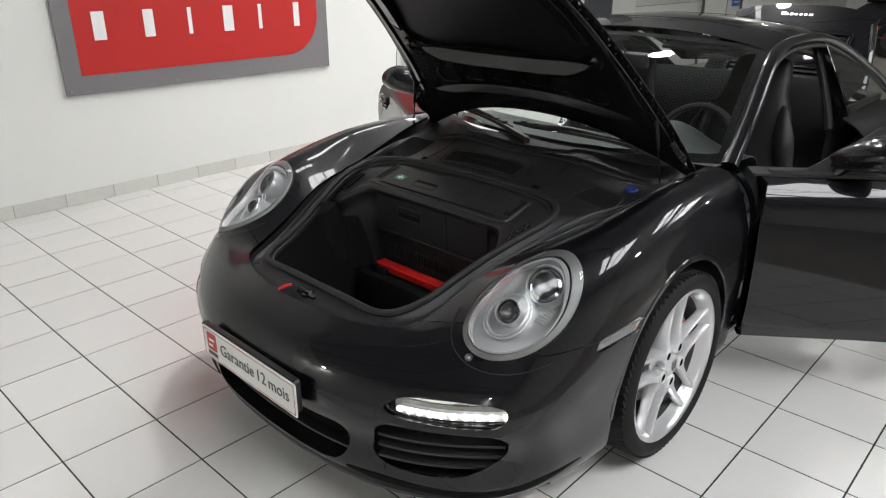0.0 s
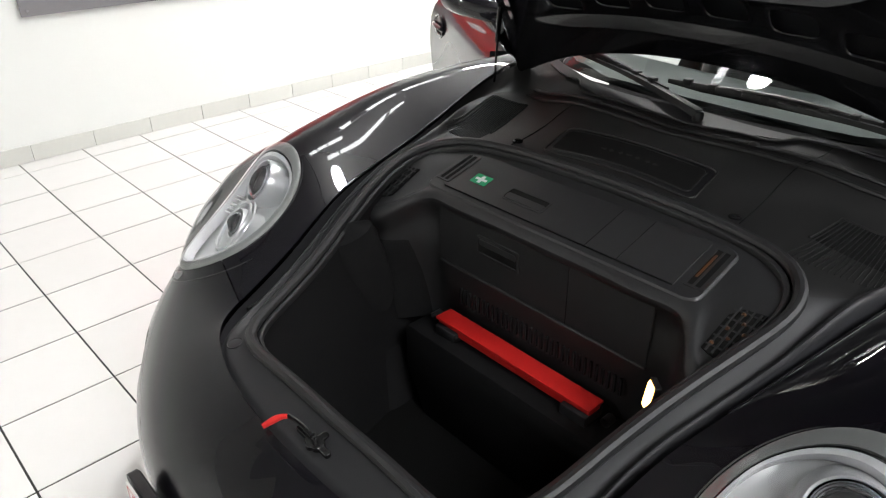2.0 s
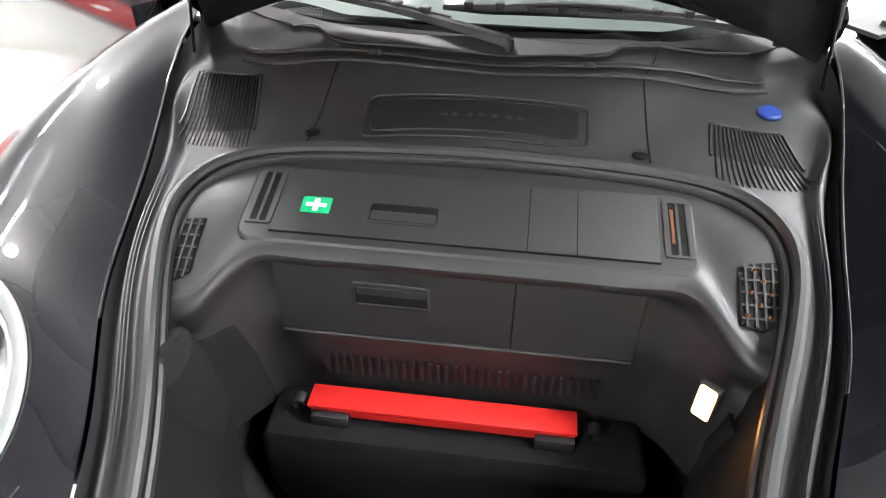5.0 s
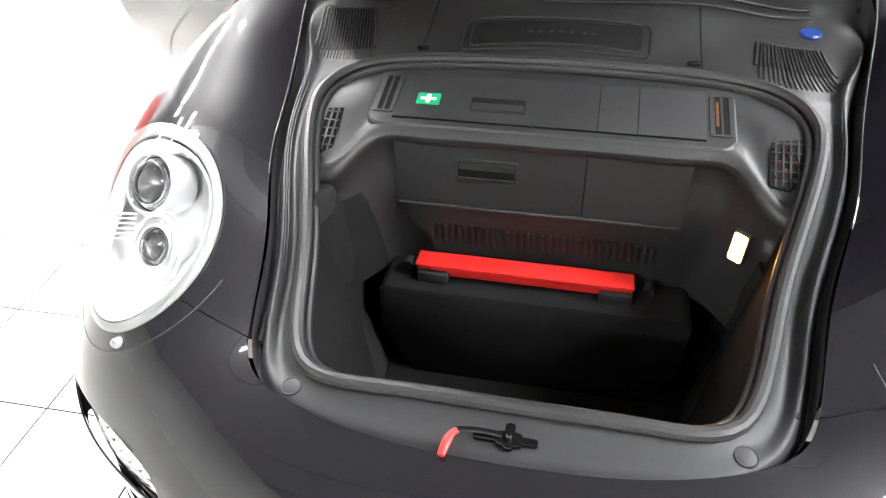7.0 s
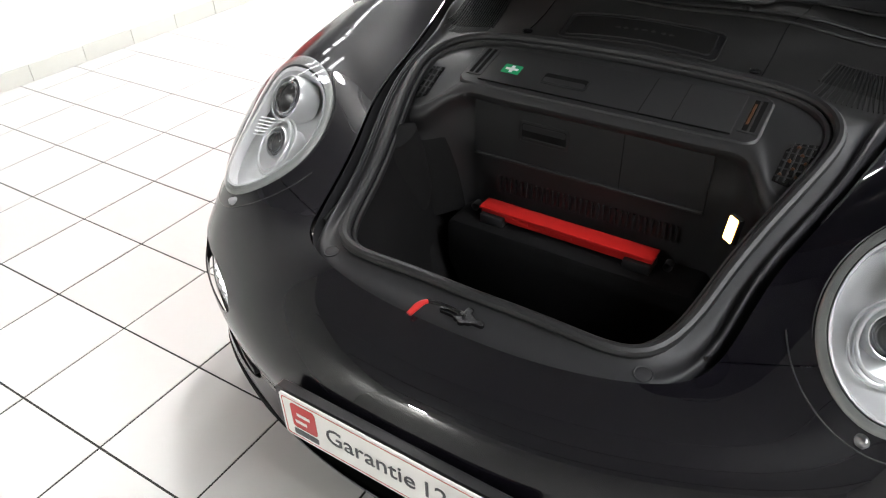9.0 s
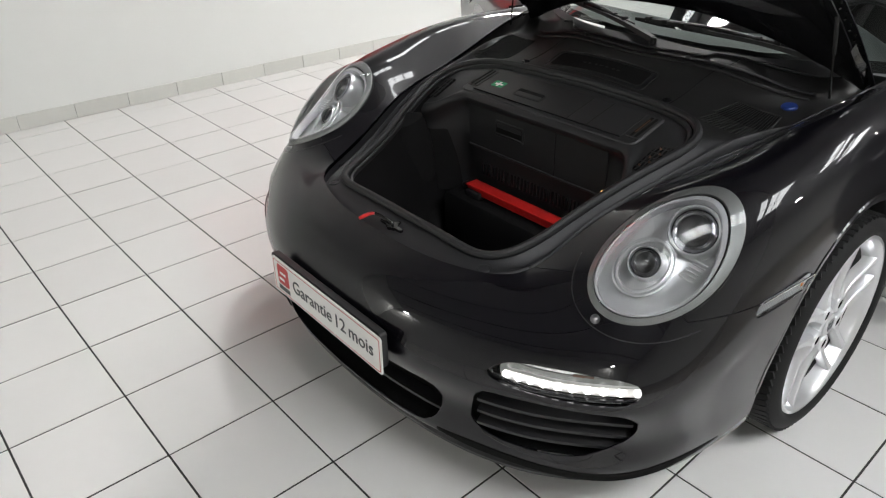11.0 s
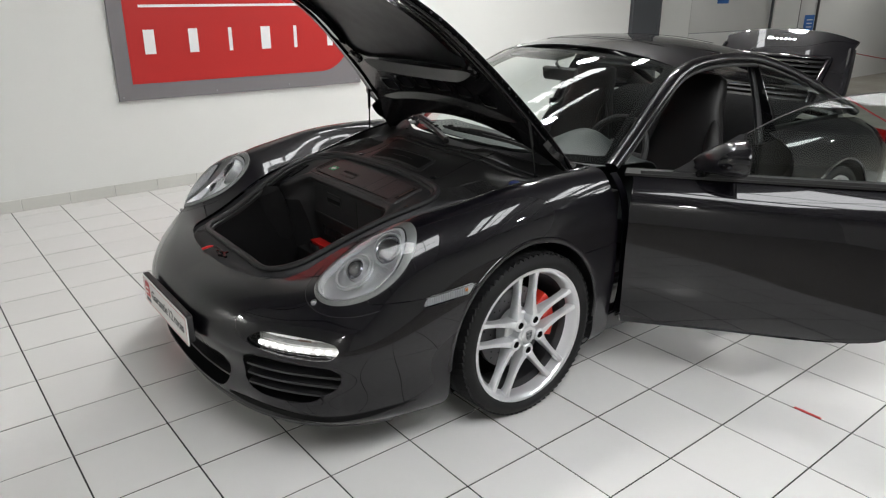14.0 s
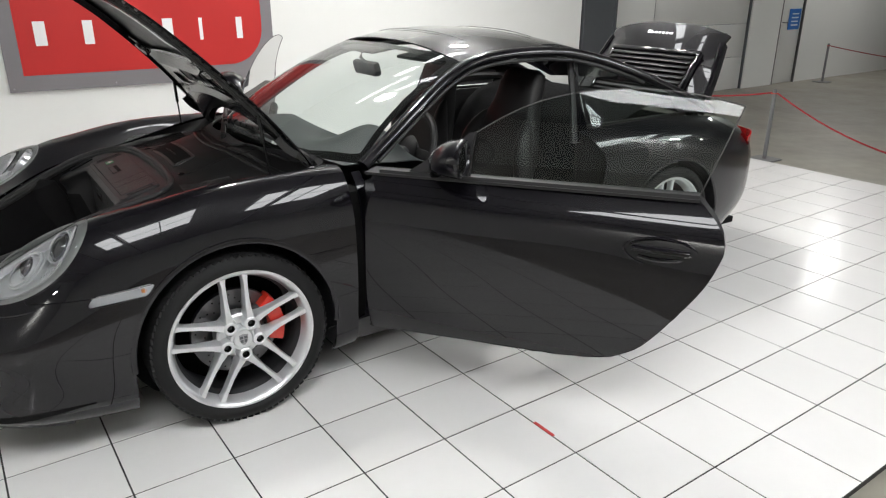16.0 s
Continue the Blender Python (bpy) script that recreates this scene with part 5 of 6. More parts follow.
for s in (1, -1):
    for k in range(26):
        y = .34 + .04 * k
        x = s * (side_x(y) - .008)
        # tiny added blocks imitate the glints of light along the lid's hem
        part("edge_clip", box(-.003, .003, -.006, .006, -.004, .004), STEEL if k in (6, 7, 16) else BLACK_GLOSS, lid, m=pose(x, y, lid_z(x, y, .006)), bevel=.002)
        part("edge_clip", box(-.003, .003, -.0025, .0025, -.004, .004), BLACK_GLOSS, lid, m=pose(x - s * .004, y + .02, lid_z(x, y, .009), 0, 25 * s, 8), bevel=.0015)
    part("lid_hinge", sweep(curve([(s * .655, 1.43, .86), (s * .66, 1.40, .90), (s * .655, 1.33, .945), (s * .64, 1.28, 1.0)], 14), [(-.014, -.004), (.014, -.004), (.014, .004), (-.014, .004)], up=(1, 0, 0)), BLACK_GLOSS, car, "black steel lid hinge")
    top = OPEN @ Vector((s * .60, 1.14, .85))
    base = Vector((s * .63, 1.245, .862))
    mid = base.lerp(top, .55)
    strut = part("gas_strut", sweep([base, base.lerp(mid, .5), mid], ring(.0035, n=10)), LOCK_BLACK, car, "slim gas strut holding the lid up")
    part("cylinder", sweep([mid, mid.lerp(top, .5), top], ring(.0075, n=12)), LOCK_BLACK, strut, "black strut cylinder")


# ---- cabin and rear body ----
SIDE_Y = np.array([1.46, 1.70, 2.0, 2.4, 2.8, 3.1, 3.4, 3.74, 4.01, 4.23, 4.38])


def rail(xs, zs):
    return [(x, y, z) for x, y, z in zip(xs, SIDE_Y, zs)]


SIDE = [
    rail((.79, .80, .80, .80, .82, .85, .86, .845, .785, .66, .45), (.15, .15, .15, .15, .15, .16, .17, .19, .21, .24, .28)),
    rail((.865, .865, .865, .868, .885, .905, .915, .905, .853, .73, .50), (.29, .29, .29, .29, .30, .31, .32, .33, .34, .36, .38)),
    rail((.884, .884, .884, .886, .902, .922, .93, .92, .868, .75, .52), (.50, .50, .50, .50, .51, .53, .54, .54, .53, .52, .50)),
    rail((.874, .874, .874, .874, .888, .91, .922, .907, .852, .735, .50), (.68, .68, .68, .68, .69, .71, .72, .71, .68, .64, .60)),
    rail((.847, .847, .845, .843, .846, .862, .872, .85, .785, .67, .46), (.80, .80, .80, .805, .82, .84, .84, .815, .77, .72, .67)),
    rail((.79, .79, .785, .78, .778, .785, .785, .755, .69, .58, .38), (.868, .872, .878, .885, .895, .905, .90, .87, .82, .765, .71)),
]
side = Sheet.grid(surf(SIDE, 150, 46))
DOOR_LOOP = [(1.55, .235), (1.9, .25), (2.42, .275), (2.52, .30), (2.62, .37), (2.72, .50), (2.803, .63), (2.835, .71), (2.845, .755), (2.835, .795), (2.81, .835), (2.77, .872), (2.735, .90), (2.72, .93), (1.55, .93)]
DOOR = seg_field(DOOR_LOOP)
panel = side.clip(arch_field(REAR_AXLE, .379)).clip(lambda p: DOOR(p[1], p[2])).clip(lambda p: p[1] - (1.512 if p[2] > .272 else 1.4785))
for s in (1, -1):
    part("rear_wing", sided(panel, s), PAINT, car, "black painted sill and rear wing", thick=.006)
door_skin = side.clip(lambda p: -DOOR(p[1], p[2]) - .003).clip(lambda p: .868 + (p[1] - 1.5) * .012 - p[2] + .02)

# rear end
rear = Sheet.grid(surf([[tuple(np.array(SIDE[j][-1]) * (k, 1, 1) + (0, .02 * (1 - k * k), 0)) for k in np.linspace(1, -1, 9)] for j in range(6)], 40, 24))
part("rear_bumper", rear, PAINT, car, "black painted rear bumper", thick=.004)
for s in (1, -1):
    tl = Sheet.grid(surf([[(.845 - .44 * (t ** 1.8) + .002, 4.03 + .33 * t, .722 + z * min(1, .25 + 2.5 * t) - .035 * t) for t in np.linspace(0, .8, 7)] for z in (-.046, .0, .046)], 16, 8))
    part("tail_light", sided(tl, s), RED_LENS, car, "glossy red tail light", thick=.006)

# roof, pillars and screens
ROOF_RAIL = [(.722, 1.60, .868), (.688, 1.80, 1.0), (.645, 2.0, 1.13), (.607, 2.2, 1.222), (.592, 2.5, 1.256), (.592, 2.85, 1.238), (.61, 3.15, 1.165), (.64, 3.45, 1.06), (.675, 3.70, .955), (.69, 3.86, .885)]
rail_path = curve(ROOF_RAIL, 60)
TOP_MID = [(2.12, 1.304), (2.35, 1.340), (2.6, 1.343), (2.85, 1.308), (3.1, 1.242)]
roof = []
for y, zc in TOP_MID:
    i = np.argmin(np.abs(rail_path[:, 1] - y - .02))
    xe, ze = rail_path[i][0], rail_path[i][2]
    yy = (lambda u: y + (.05 * u * u if y < 2.2 else 0))
    roof.append([((xe + .022) * u, yy(u), ze + .014 + (zc - ze - .014) * (1 - abs(u) ** 2.4)) for u in np.linspace(-1, 1, 13)])
roof_ob = part("roof", Sheet.grid(surf(roof, 48, 30)), PAINT, car, "black painted roof panel", thick=.006)
for y0, y1 in ((2.30, 2.304), (2.72, 2.724)):
    part("roof_joint", sweep([(x, y0 + .02 * (x / .4) ** 2, float(nat([0, .2, .42], [1.3375, 1.333, 1.307], [abs(x)])[0]) + (.0012 if y0 < 2.5 else .0005)) for x in np.linspace(-.4, .4, 17)], ring(.0012, n=6)), DARK, roof_ob, "thin sunroof joint")
for s in (1, -1):
    part("roof_rail", sided(sweep(rail_path, ring(.034, .024, 14), up=(0, 0, 1)), s), PAINT, car, "black painted pillar and roof rail")
    seal_path = rail_path[2:46] + np.array((.012, 0, -.034))
    part("door_seal", sided(sweep(seal_path, ring(.013, .010, 8)), s), RUBBER, car, "rubber door-frame seal")
    bp = curve([(.712, 2.79, .82), (.668, 2.818, .95), (.612, 2.852, 1.08), (.556, 2.88, 1.195)], 16)
    outer_edge = curve([(.80, 2.79, .86), (.745, 2.80, .98), (.675, 2.815, 1.11), (.60, 2.84, 1.235)], 16)
    part("pillar_return", sided(Sheet.grid(np.array([bp, (bp + outer_edge) / 2 + (0, .004, 0), outer_edge])), s), PAINT, car, "black painted door pillar", thick=.004)
    part("rear_pillar", sided(sweep(bp, ring(.022, .03, 10), up=(0, 1, 0)), s), PLASTIC, car, "black pillar behind the door")
    qg = [[tuple(np.array(a) * (1 - k) + np.array(b) * k) for k in (0, .5, 1)] for a, b in (((.785, 2.82, .905), (.602, 2.84, 1.232)), ((.785, 3.0, .912), (.603, 2.98, 1.20)), ((.782, 3.25, .912), (.622, 3.22, 1.135)), ((.768, 3.5, .91), (.652, 3.48, 1.045)), ((.735, 3.68, .895), (.675, 3.66, .975)), ((.71, 3.90, .85), (.68, 3.88, .885)))]
    quarter = Sheet.grid(surf(qg, 10, 20))
    part("quarter_glass", sided(quarter.clip(lambda p: 3.48 - p[1]), s), GLASS, car, "tinted rear quarter window").visible_shadow = False
    part("rear_pillar_panel", sided(quarter.clip(lambda p: p[1] - 3.48), s), PAINT, car, "black painted rear pillar")

bottom = [(.705, 1.60, .872), (.53, 1.462, .890), (.36, 1.375, .903), (.18, 1.325, .910), (0, 1.305, .912)]
upper = [(.600, 2.165, 1.236), (.46, 2.135, 1.262), (.30, 2.115, 1.275), (.15, 2.105, 1.281), (0, 2.10, 1.283)]
full = lambda pts: pts + [(-x, y, z) for x, y, z in pts[-2::-1]]
b_, u_ = np.array(full(bottom)), np.array(full(upper))
screen_rows = [b_ * (1 - k) + u_ * k + np.array((0, -.045, .022)) * 4 * k * (1 - k) for k in np.linspace(0, 1, 6)]
screen = Sheet.grid(surf(screen_rows, 48, 24))
windscreen = part("windscreen", screen, GLASS, car, "tinted laminated windscreen")
windscreen.visible_shadow = False
border = Sheet([p + np.array((0, .004, -.004)) for p in screen.v], screen.f)
ff = seg_field([(p[0], p[1]) for p in (np.array(full([(x * .955, y + .012, z) for x, y, z in bottom])))] + [(p[0], p[1]) for p in np.array(full([(x * .93, y - .035, z) for x, y, z in upper]))[::-1]])
part("screen_border", border.clip(lambda p: ff(p[0], p[1])), DARK, windscreen, "black printed border of the screen")
rw = [[(x * u, y, z - .03 * u * u) for u in np.linspace(-1, 1, 9)] for x, y, z in ((.56, 3.1, 1.232), (.575, 3.35, 1.155), (.59, 3.6, 1.07), (.60, 3.80, .985))]
part("rear_window", Sheet.grid(surf(rw, 24, 12)), GLASS, car, "tinted rear window").visible_shadow = False
deck_rows = [[(x * u, y, z - .06 * u * u) for u in np.linspace(-1, 1, 9)] for x, y, z in ((.66, 3.78, .93), (.66, 3.95, .84), (.62, 4.2, .80), (.45, 4.42, .74))]
part("engine_bay_rim", Sheet.grid(surf(deck_rows, 24, 12)), BLACK_GLOSS, car, "dark rim of the open engine bay")

# engine lid, raised, seen from its underside and outer skin
LIDR = basis((0, 3.98, .825), (1, 0, 0), (0, .63, .777))
tail = part("engine_lid", Sheet.grid(surf([[(x * u, y, .03 * (1 - u * u) + z) for u in np.linspace(-1, 1, 11)] for x, y, z in ((.52, 0, .0), (.50, .15, .02), (.48, .30, .03), (.455, .44, .025), (.43, .55, .035))], 30, 24)), PAINT, car, "black engine lid with spoiler standing open", m=LIDR, thick=.012)
for k in range(9):
    part("lid_slat", box(-.33, .33, -.013, .013, -.0025, .0025), LID_MATTE, tail, m=pose(0, .045 + k * .036, .060 + .0018 * k, -24), bevel=.002)
# solid plate, the shade between the slats put into its dark colour
part("slat_bed", box(-.345, .345, .02, .36, .046, .052), DARK, tail, "dark plate painted as the shaded opening under the slats")
for x in (-.35, .35):
    part("slat_frame", box(x - .012, x + .012, .01, .38, .03, .072), PAINT, tail, bevel=.006)
part("slat_frame", box(-.36, .36, .355, .385, .04, .078), PAINT, tail, bevel=.006)
part("spoiler", sweep(curve([(-.45, .47, .03), (-.3, .50, .055), (0, .515, .066), (.3, .50, .055), (.45, .47, .03)], 30), [(-.065, -.012), (.13, -.010), (.135, .002), (.0, .010), (-.065, .008)]), PAINT, tail)
for q in (1, -1):
    part("side_fin", sweep(curve([(q * .52, .02, -.02), (q * .49, .25, .0), (q * .445, .47, .025)], 12), ring(.022, .035, 8)), PAINT, tail)
for k, w in enumerate((.030, .018, .018, .018, .018, .018, .024)):
    part("name_bar", box(-.13 + k * .030, -.13 + k * .030 + w, .490, .504 if k else .512, .0775, .0785), SILVER, tail, "bright script bar")

# interior
cabin = part("cabin_floor", box(-.74, .74, 1.45, 3.3, .2, .24), CARPET, car, "black carpeted cabin floor")
part("firewall", box(-.74, .74, 1.43, 1.47, .2, .86), CARPET, car)
part("parcel_shelf", Sheet.grid(surf([[(x, y, z) for x in np.linspace(-.66, .66, 7)] for y, z in ((2.75, .45), (2.95, .55), (3.1, .82), (3.3, .93), (3.75, .92))], 14, 20)), CARPET, car, "black carpeted rear bench and shelf")
for s in (1, -1):
    part("sill_trim", box(s * .74 - .05, s * .74 + .05, 1.5, 2.8, .2, .36), BLACK_GLOSS, car, bevel=.02)
    # kick panel in near-black: the door gap's shade is put into its colour
    part("kick_panel", box(s * .765 - .055, s * .765 + .055, 1.45, 1.55, .25, .80), DARK, car, bevel=.01)
    part("side_lining_rear", Sheet.grid(surf([[(s * .72, y, z) for y in np.linspace(2.8, 3.6, 5)] for z in (.3, .6, .9)], 8, 8)), LEATHER, car, thick=.02)
dash_rows = [[(x, y + .05 * (x / .7) ** 2, z + d * math.exp(-((x - .37) / .17) ** 2)) for x in np.linspace(-.70, .70, 23)] for y, z, d in ((1.47, .878, .0), (1.60, .868, .02), (1.76, .855, .09), (1.86, .84, .10), (1.90, .80, .06), (1.89, .68, .0), (1.84, .55, .0))]
part("dashboard", Sheet.grid(surf(dash_rows, 60, 30)), DASH, car, "dark grained dashboard with an instrument hump", thick=.004)
wheel_m = basis((.37, 2.035, .815), (1, 0, 0), (0, .42, .9))
steer = part("steering_wheel", sweep([(.183 * math.cos(a), .183 * math.sin(a), 0) for a in np.linspace(0, 2 * math.pi, 40, endpoint=False)], ring(.016, n=10), closed=True), LEATHER, car, "black three-spoke leather steering wheel", m=wheel_m)
for a in (0, 180, 270):
    part("spoke", box(.05, .17, -.022, .022, -.012, .004), LEATHER, steer, m=pose(0, 0, 0, 0, 0, a), bevel=.006)
part("hub", lathe([(-.03, .04), (.01, .07), (.025, .05), (.028, .001)], 24, "z"), LEATHER, steer)
part("steering_column", sweep([(.37, 2.02, .80), (.37, 1.9, .745), (.37, 1.8, .70)], ring(.05, .045, 12)), PLASTIC, steer.parent, "black steering column shroud")
part("centre_console", box(-.10, .10, 1.85, 2.75, .24, .50), LEATHER, car, "black centre console", bevel=.03)
mirror = part("inside_mirror", box(-.115, .115, -.02, .02, -.035, .035), PLASTIC, car, "black inside mirror", m=pose(.0, 2.02, 1.165, 14), bevel=.015)
part("stem", sweep([(0, 0, .03), (0, -.02, .06), (0, .0, .085)], ring(.008, n=8)), PLASTIC, mirror)
for s in (1, -1):
    part("sun_visor", box(-.19, .19, -.07, .07, -.008, .008), DASH, car, "folded sun visor", m=pose(s * .31, 2.19, 1.232, 8, 0, 0), bevel=.006)


def loft_box(rows):
    """A rounded upholstered body from rows of (y, z, half width, half thickness)."""
    g = []
    for y, z, w, t, lean in rows:
        up = np.array((0, math.sin(lean), math.cos(lean)))
        g.append([np.array((0, y, z)) + np.array((1, 0, 0)) * w * np.sign(math.cos(a)) * abs(math.cos(a)) ** .55 + np.array((0, math.cos(lean), -math.sin(lean))) * t * np.sign(math.sin(a)) * abs(math.sin(a)) ** .6 for a in np.linspace(0, 2 * math.pi, 28, endpoint=False)])
    sh = Sheet.grid(np.array(g), closed_u=True)
    n = 28
    sh.f += [list(range(n))[::-1], list(range(n * (len(rows) - 1), n * len(rows)))]
    return sh


for s in (1, -1):
    seat = part("front_seat", loft_box([(2.06, .42, .22, .07, 1.45), (2.14, .44, .25, .085, 1.45), (2.35, .43, .255, .085, 1.5), (2.56, .40, .24, .08, 1.5)]), LEATHER, car, "black leather sports seat with fixed headrest", m=pose(s * .37, 0, 0))
    part("backrest", loft_box([(2.50, .42, .23, .07, .3), (2.55, .55, .25, .075, .3), (2.61, .75, .235, .07, .3), (2.66, .90, .19, .06, .3), (2.69, .98, .155, .055, .28), (2.72, 1.07, .145, .055, .25), (2.74, 1.13, .13, .045, .2), (2.745, 1.15, .09, .025, .2)]), LEATHER, seat)
    for q in (1, -1):
        part("bolster", sweep(curve([(q * .235, 2.08, .47), (q * .25, 2.35, .48), (q * .245, 2.52, .52), (q * .225, 2.55, .75), (q * .165, 2.63, .93)], 22), ring(.05, .045, 12), up=(1, 0, .2), scale=np.r_[np.sqrt(np.linspace(.05, 1, 5)), np.ones(12), np.sqrt(np.linspace(1, .04, 5))]), LEATHER, seat)


# ---- doors, swung open ----
def build_door(s):
    hinge = Vector((.845, 1.50, 0))
    swing = Matrix.Translation((s * hinge.x, hinge.y, 0)) @ Matrix.Rotation(radians(-55 if s > 0 else 57), 4, "Z") @ Matrix.Translation((-s * hinge.x, -hinge.y, 0))
    door = part("door", sided(door_skin, s), PAINT, car, "black painted door swung wide open", m=swing, thick=.004)
    inner_skin = Sheet([p * (1, 1, 1) - np.array((.075, 0, 0)) for p in door_skin.v], door_skin.f)
    part("door_card", sided(inner_skin, s), LEATHER, door, "black leather door lining", thick=.006)
    rim = [(y + .004, z) for y, z in DOOR_LOOP[:10]]
    pts = [p for p in curve([(y, z, 0) for y, z in rim], 50)]
    strip = []
    for y, z, _ in pts:
        x = float(side.v[int(np.argmin([(p[1] - y) ** 2 + (p[2] - z) ** 2 for p in side.v[::3]])) * 3][0])
        strip.append((x, y - .006, z + .004))
    st = np.array(strip)
    part("door_edge", sided(Sheet.grid(np.array([st - (.002, 0, 0), st - (.04, 0, 0), st - (.076, 0, 0)])), s), BLACK_GLOSS, door)
    fr = np.array([[(.87 - d, 1.556, z) for d in (.0, .04, .078)] for z in np.linspace(.25, .86, 8)])
    part("door_edge", sided(Sheet.grid(fr), s), BLACK_GLOSS, door, "black door front edge")
    belt = [(.775, y, .880 + (y - 1.5) * .014) for y in np.linspace(1.58, 2.745, 14)]
    part("belt_strip", sided(sweep(belt, [(-.02, -.012), (.02, -.012), (.016, .006), (-.016, .006)]), s), RUBBER, door, "black rubber belt strip")
    part("belt_top", sided(Sheet.grid(np.array([[(x, y, .874 + (y - 1.5) * .014) for x in (.70, .80)] for y in np.linspace(1.52, 2.745, 8)])), s), LEATHER, door, thick=.01)
    top = curve([(1.80, .93), (1.95, 1.045), (2.15, 1.158), (2.35, 1.212), (2.55, 1.226), (2.72, 1.214), (2.845, 1.19)], 30)
    low = np.c_[np.linspace(1.80, 2.745, 30), .885 + (np.linspace(1.80, 2.745, 30) - 1.5) * .014]
    pane = np.array([[(.768 - .080 * (k * (a[1] - b[1]) / .33) ** 2.2, b[0] + (a[0] - b[0]) * k, b[1] + (a[1] - b[1]) * k) for a, b in zip(top, low)] for k in np.linspace(0, 1, 9)])
    glass = part("window_pane", sided(Sheet.grid(pane), s), DOOR_GLASS, door, "frameless clear door window")
    glass.visible_shadow = False
    part("pane_edge", sided(sweep(pane[-1], ring(.0022, n=6)), s), GREY_TRIM, glass)
    part("pane_edge", sided(sweep(pane[:, -1], ring(.0022, n=6)), s), GREY_TRIM, glass)
    corner = np.array([[(.783, 1.69, .884), (.784, 1.82, .886), (.784, 1.945, .888)], [(.772, 1.82, .970), (.772, 1.885, .970), (.772, 1.947, .970)], [(.754, 1.934, 1.048), (.754, 1.942, 1.049), (.754, 1.950, 1.050)]])
    part("mirror_corner", sided(Sheet.grid(surf(corner, 10, 10)), s), SATIN, door, "satin black mirror triangle", thick=.008)
    part("pane_edge", sided(sweep([(.786, 1.935, .884), (.776, 1.946, .97), (.755, 1.955, 1.052)], ring(.006, .004, 8)), s), RUBBER, door)
    shell_m = []
    for y, cx, cz, hw, hh in ((1.772, .770, .920, .006, .005), (1.782, .787, .928, .026, .019), (1.812, .820, .945, .056, .038), (1.855, .850, .962, .080, .054), (1.90, .868, .972, .094, .066), (1.935, .876, .976, .100, .071), (1.952, .878, .977, .100, .071), (1.957, .878, .977, .094, .065), (1.950, .878, .977, .088, .059)):
        shell_m.append([(cx + hw * math.cos(a), y + .012 * math.cos(a), cz + hh * math.sin(a) * (1 if math.sin(a) > 0 else .94)) for a in np.linspace(0, 2 * math.pi, 32)])
    mir = part("door_mirror", sided(Sheet.grid(surf(shell_m, 33, 32)), s), PAINT, door, "glossy black teardrop door mirror")
    glass_loop = [(.878 + .089 * math.cos(a), 1.951 + .012 * math.cos(a), .977 + .060 * math.sin(a)) for a in np.linspace(0, 2 * math.pi, 32, endpoint=False)]
    part("mirror_glass", sided(Sheet([(.878, 1.951, .977)] + glass_loop, [[0, k + 1, (k + 1) % 32 + 1] for k in range(32)]), s), CHROME, mir, "silvered mirror glass")
    part("mirror_foot", sided(sweep(curve([(.775, 1.81, .885), (.79, 1.825, .905), (.825, 1.85, .935)], 10), ring(.030, .020, 10)), s), BLACK_GLOSS, mir)
    hb = lathe([(-.012, .001), (-.010, .6), (.0, 1.0), (.004, .96)], 30, "x")
    hx = .871
    bowl = Sheet([p * (1, .118, .049) + (hx, 2.645, .722) for p in hb.v], hb.f)
    part("handle_bowl", sided(bowl, s), BLACK_GLOSS, door, "oval handle recess")
    ringp = [(hx + .004, 2.645 + .118 * math.cos(a), .722 + .049 * math.sin(a)) for a in np.linspace(0, 2 * math.pi, 36, endpoint=False)]
    part("handle_rim", sided(sweep(ringp, ring(.0045, n=8), closed=True, up=(1, 0, 0)), s), PAINT, door)
    part("handle", sided(sweep(curve([(hx + .004, 2.555, .729), (hx + .018, 2.605, .732), (hx + .018, 2.685, .732), (hx + .006, 2.735, .727)], 18), ring(.010, .014, 10), up=(1, 0, 0)), s), PAINT, door, "black pull handle")
    part("handle_flap", sided(sweep(curve([(hx, 2.575, .700), (hx + .006, 2.62, .695), (hx + .006, 2.68, .697), (hx, 2.72, .703)], 14), ring(.008, .010, 8), up=(1, 0, 0)), s), BLACK_GLOSS, door)
    part("key_lock", sided(lathe([(0, .014), (.004, .013), (.004, .0005)], 16, "x").moved(pose(hx + .004, 2.735, .709)), s), STEEL, door)
    part("speaker", sided(lathe([(.0, .075), (-.008, .06), (-.008, .0005)], 24, "x").moved(pose(.795, 1.72, .42)), s), GREY_TRIM, door)
    part("armrest", sided(sweep(curve([(.765, 1.85, .60), (.75, 2.1, .62), (.75, 2.4, .64), (.77, 2.65, .72)], 20), ring(.03, .04, 10)), s), LEATHER, door)


build_door(1)
build_door(-1)


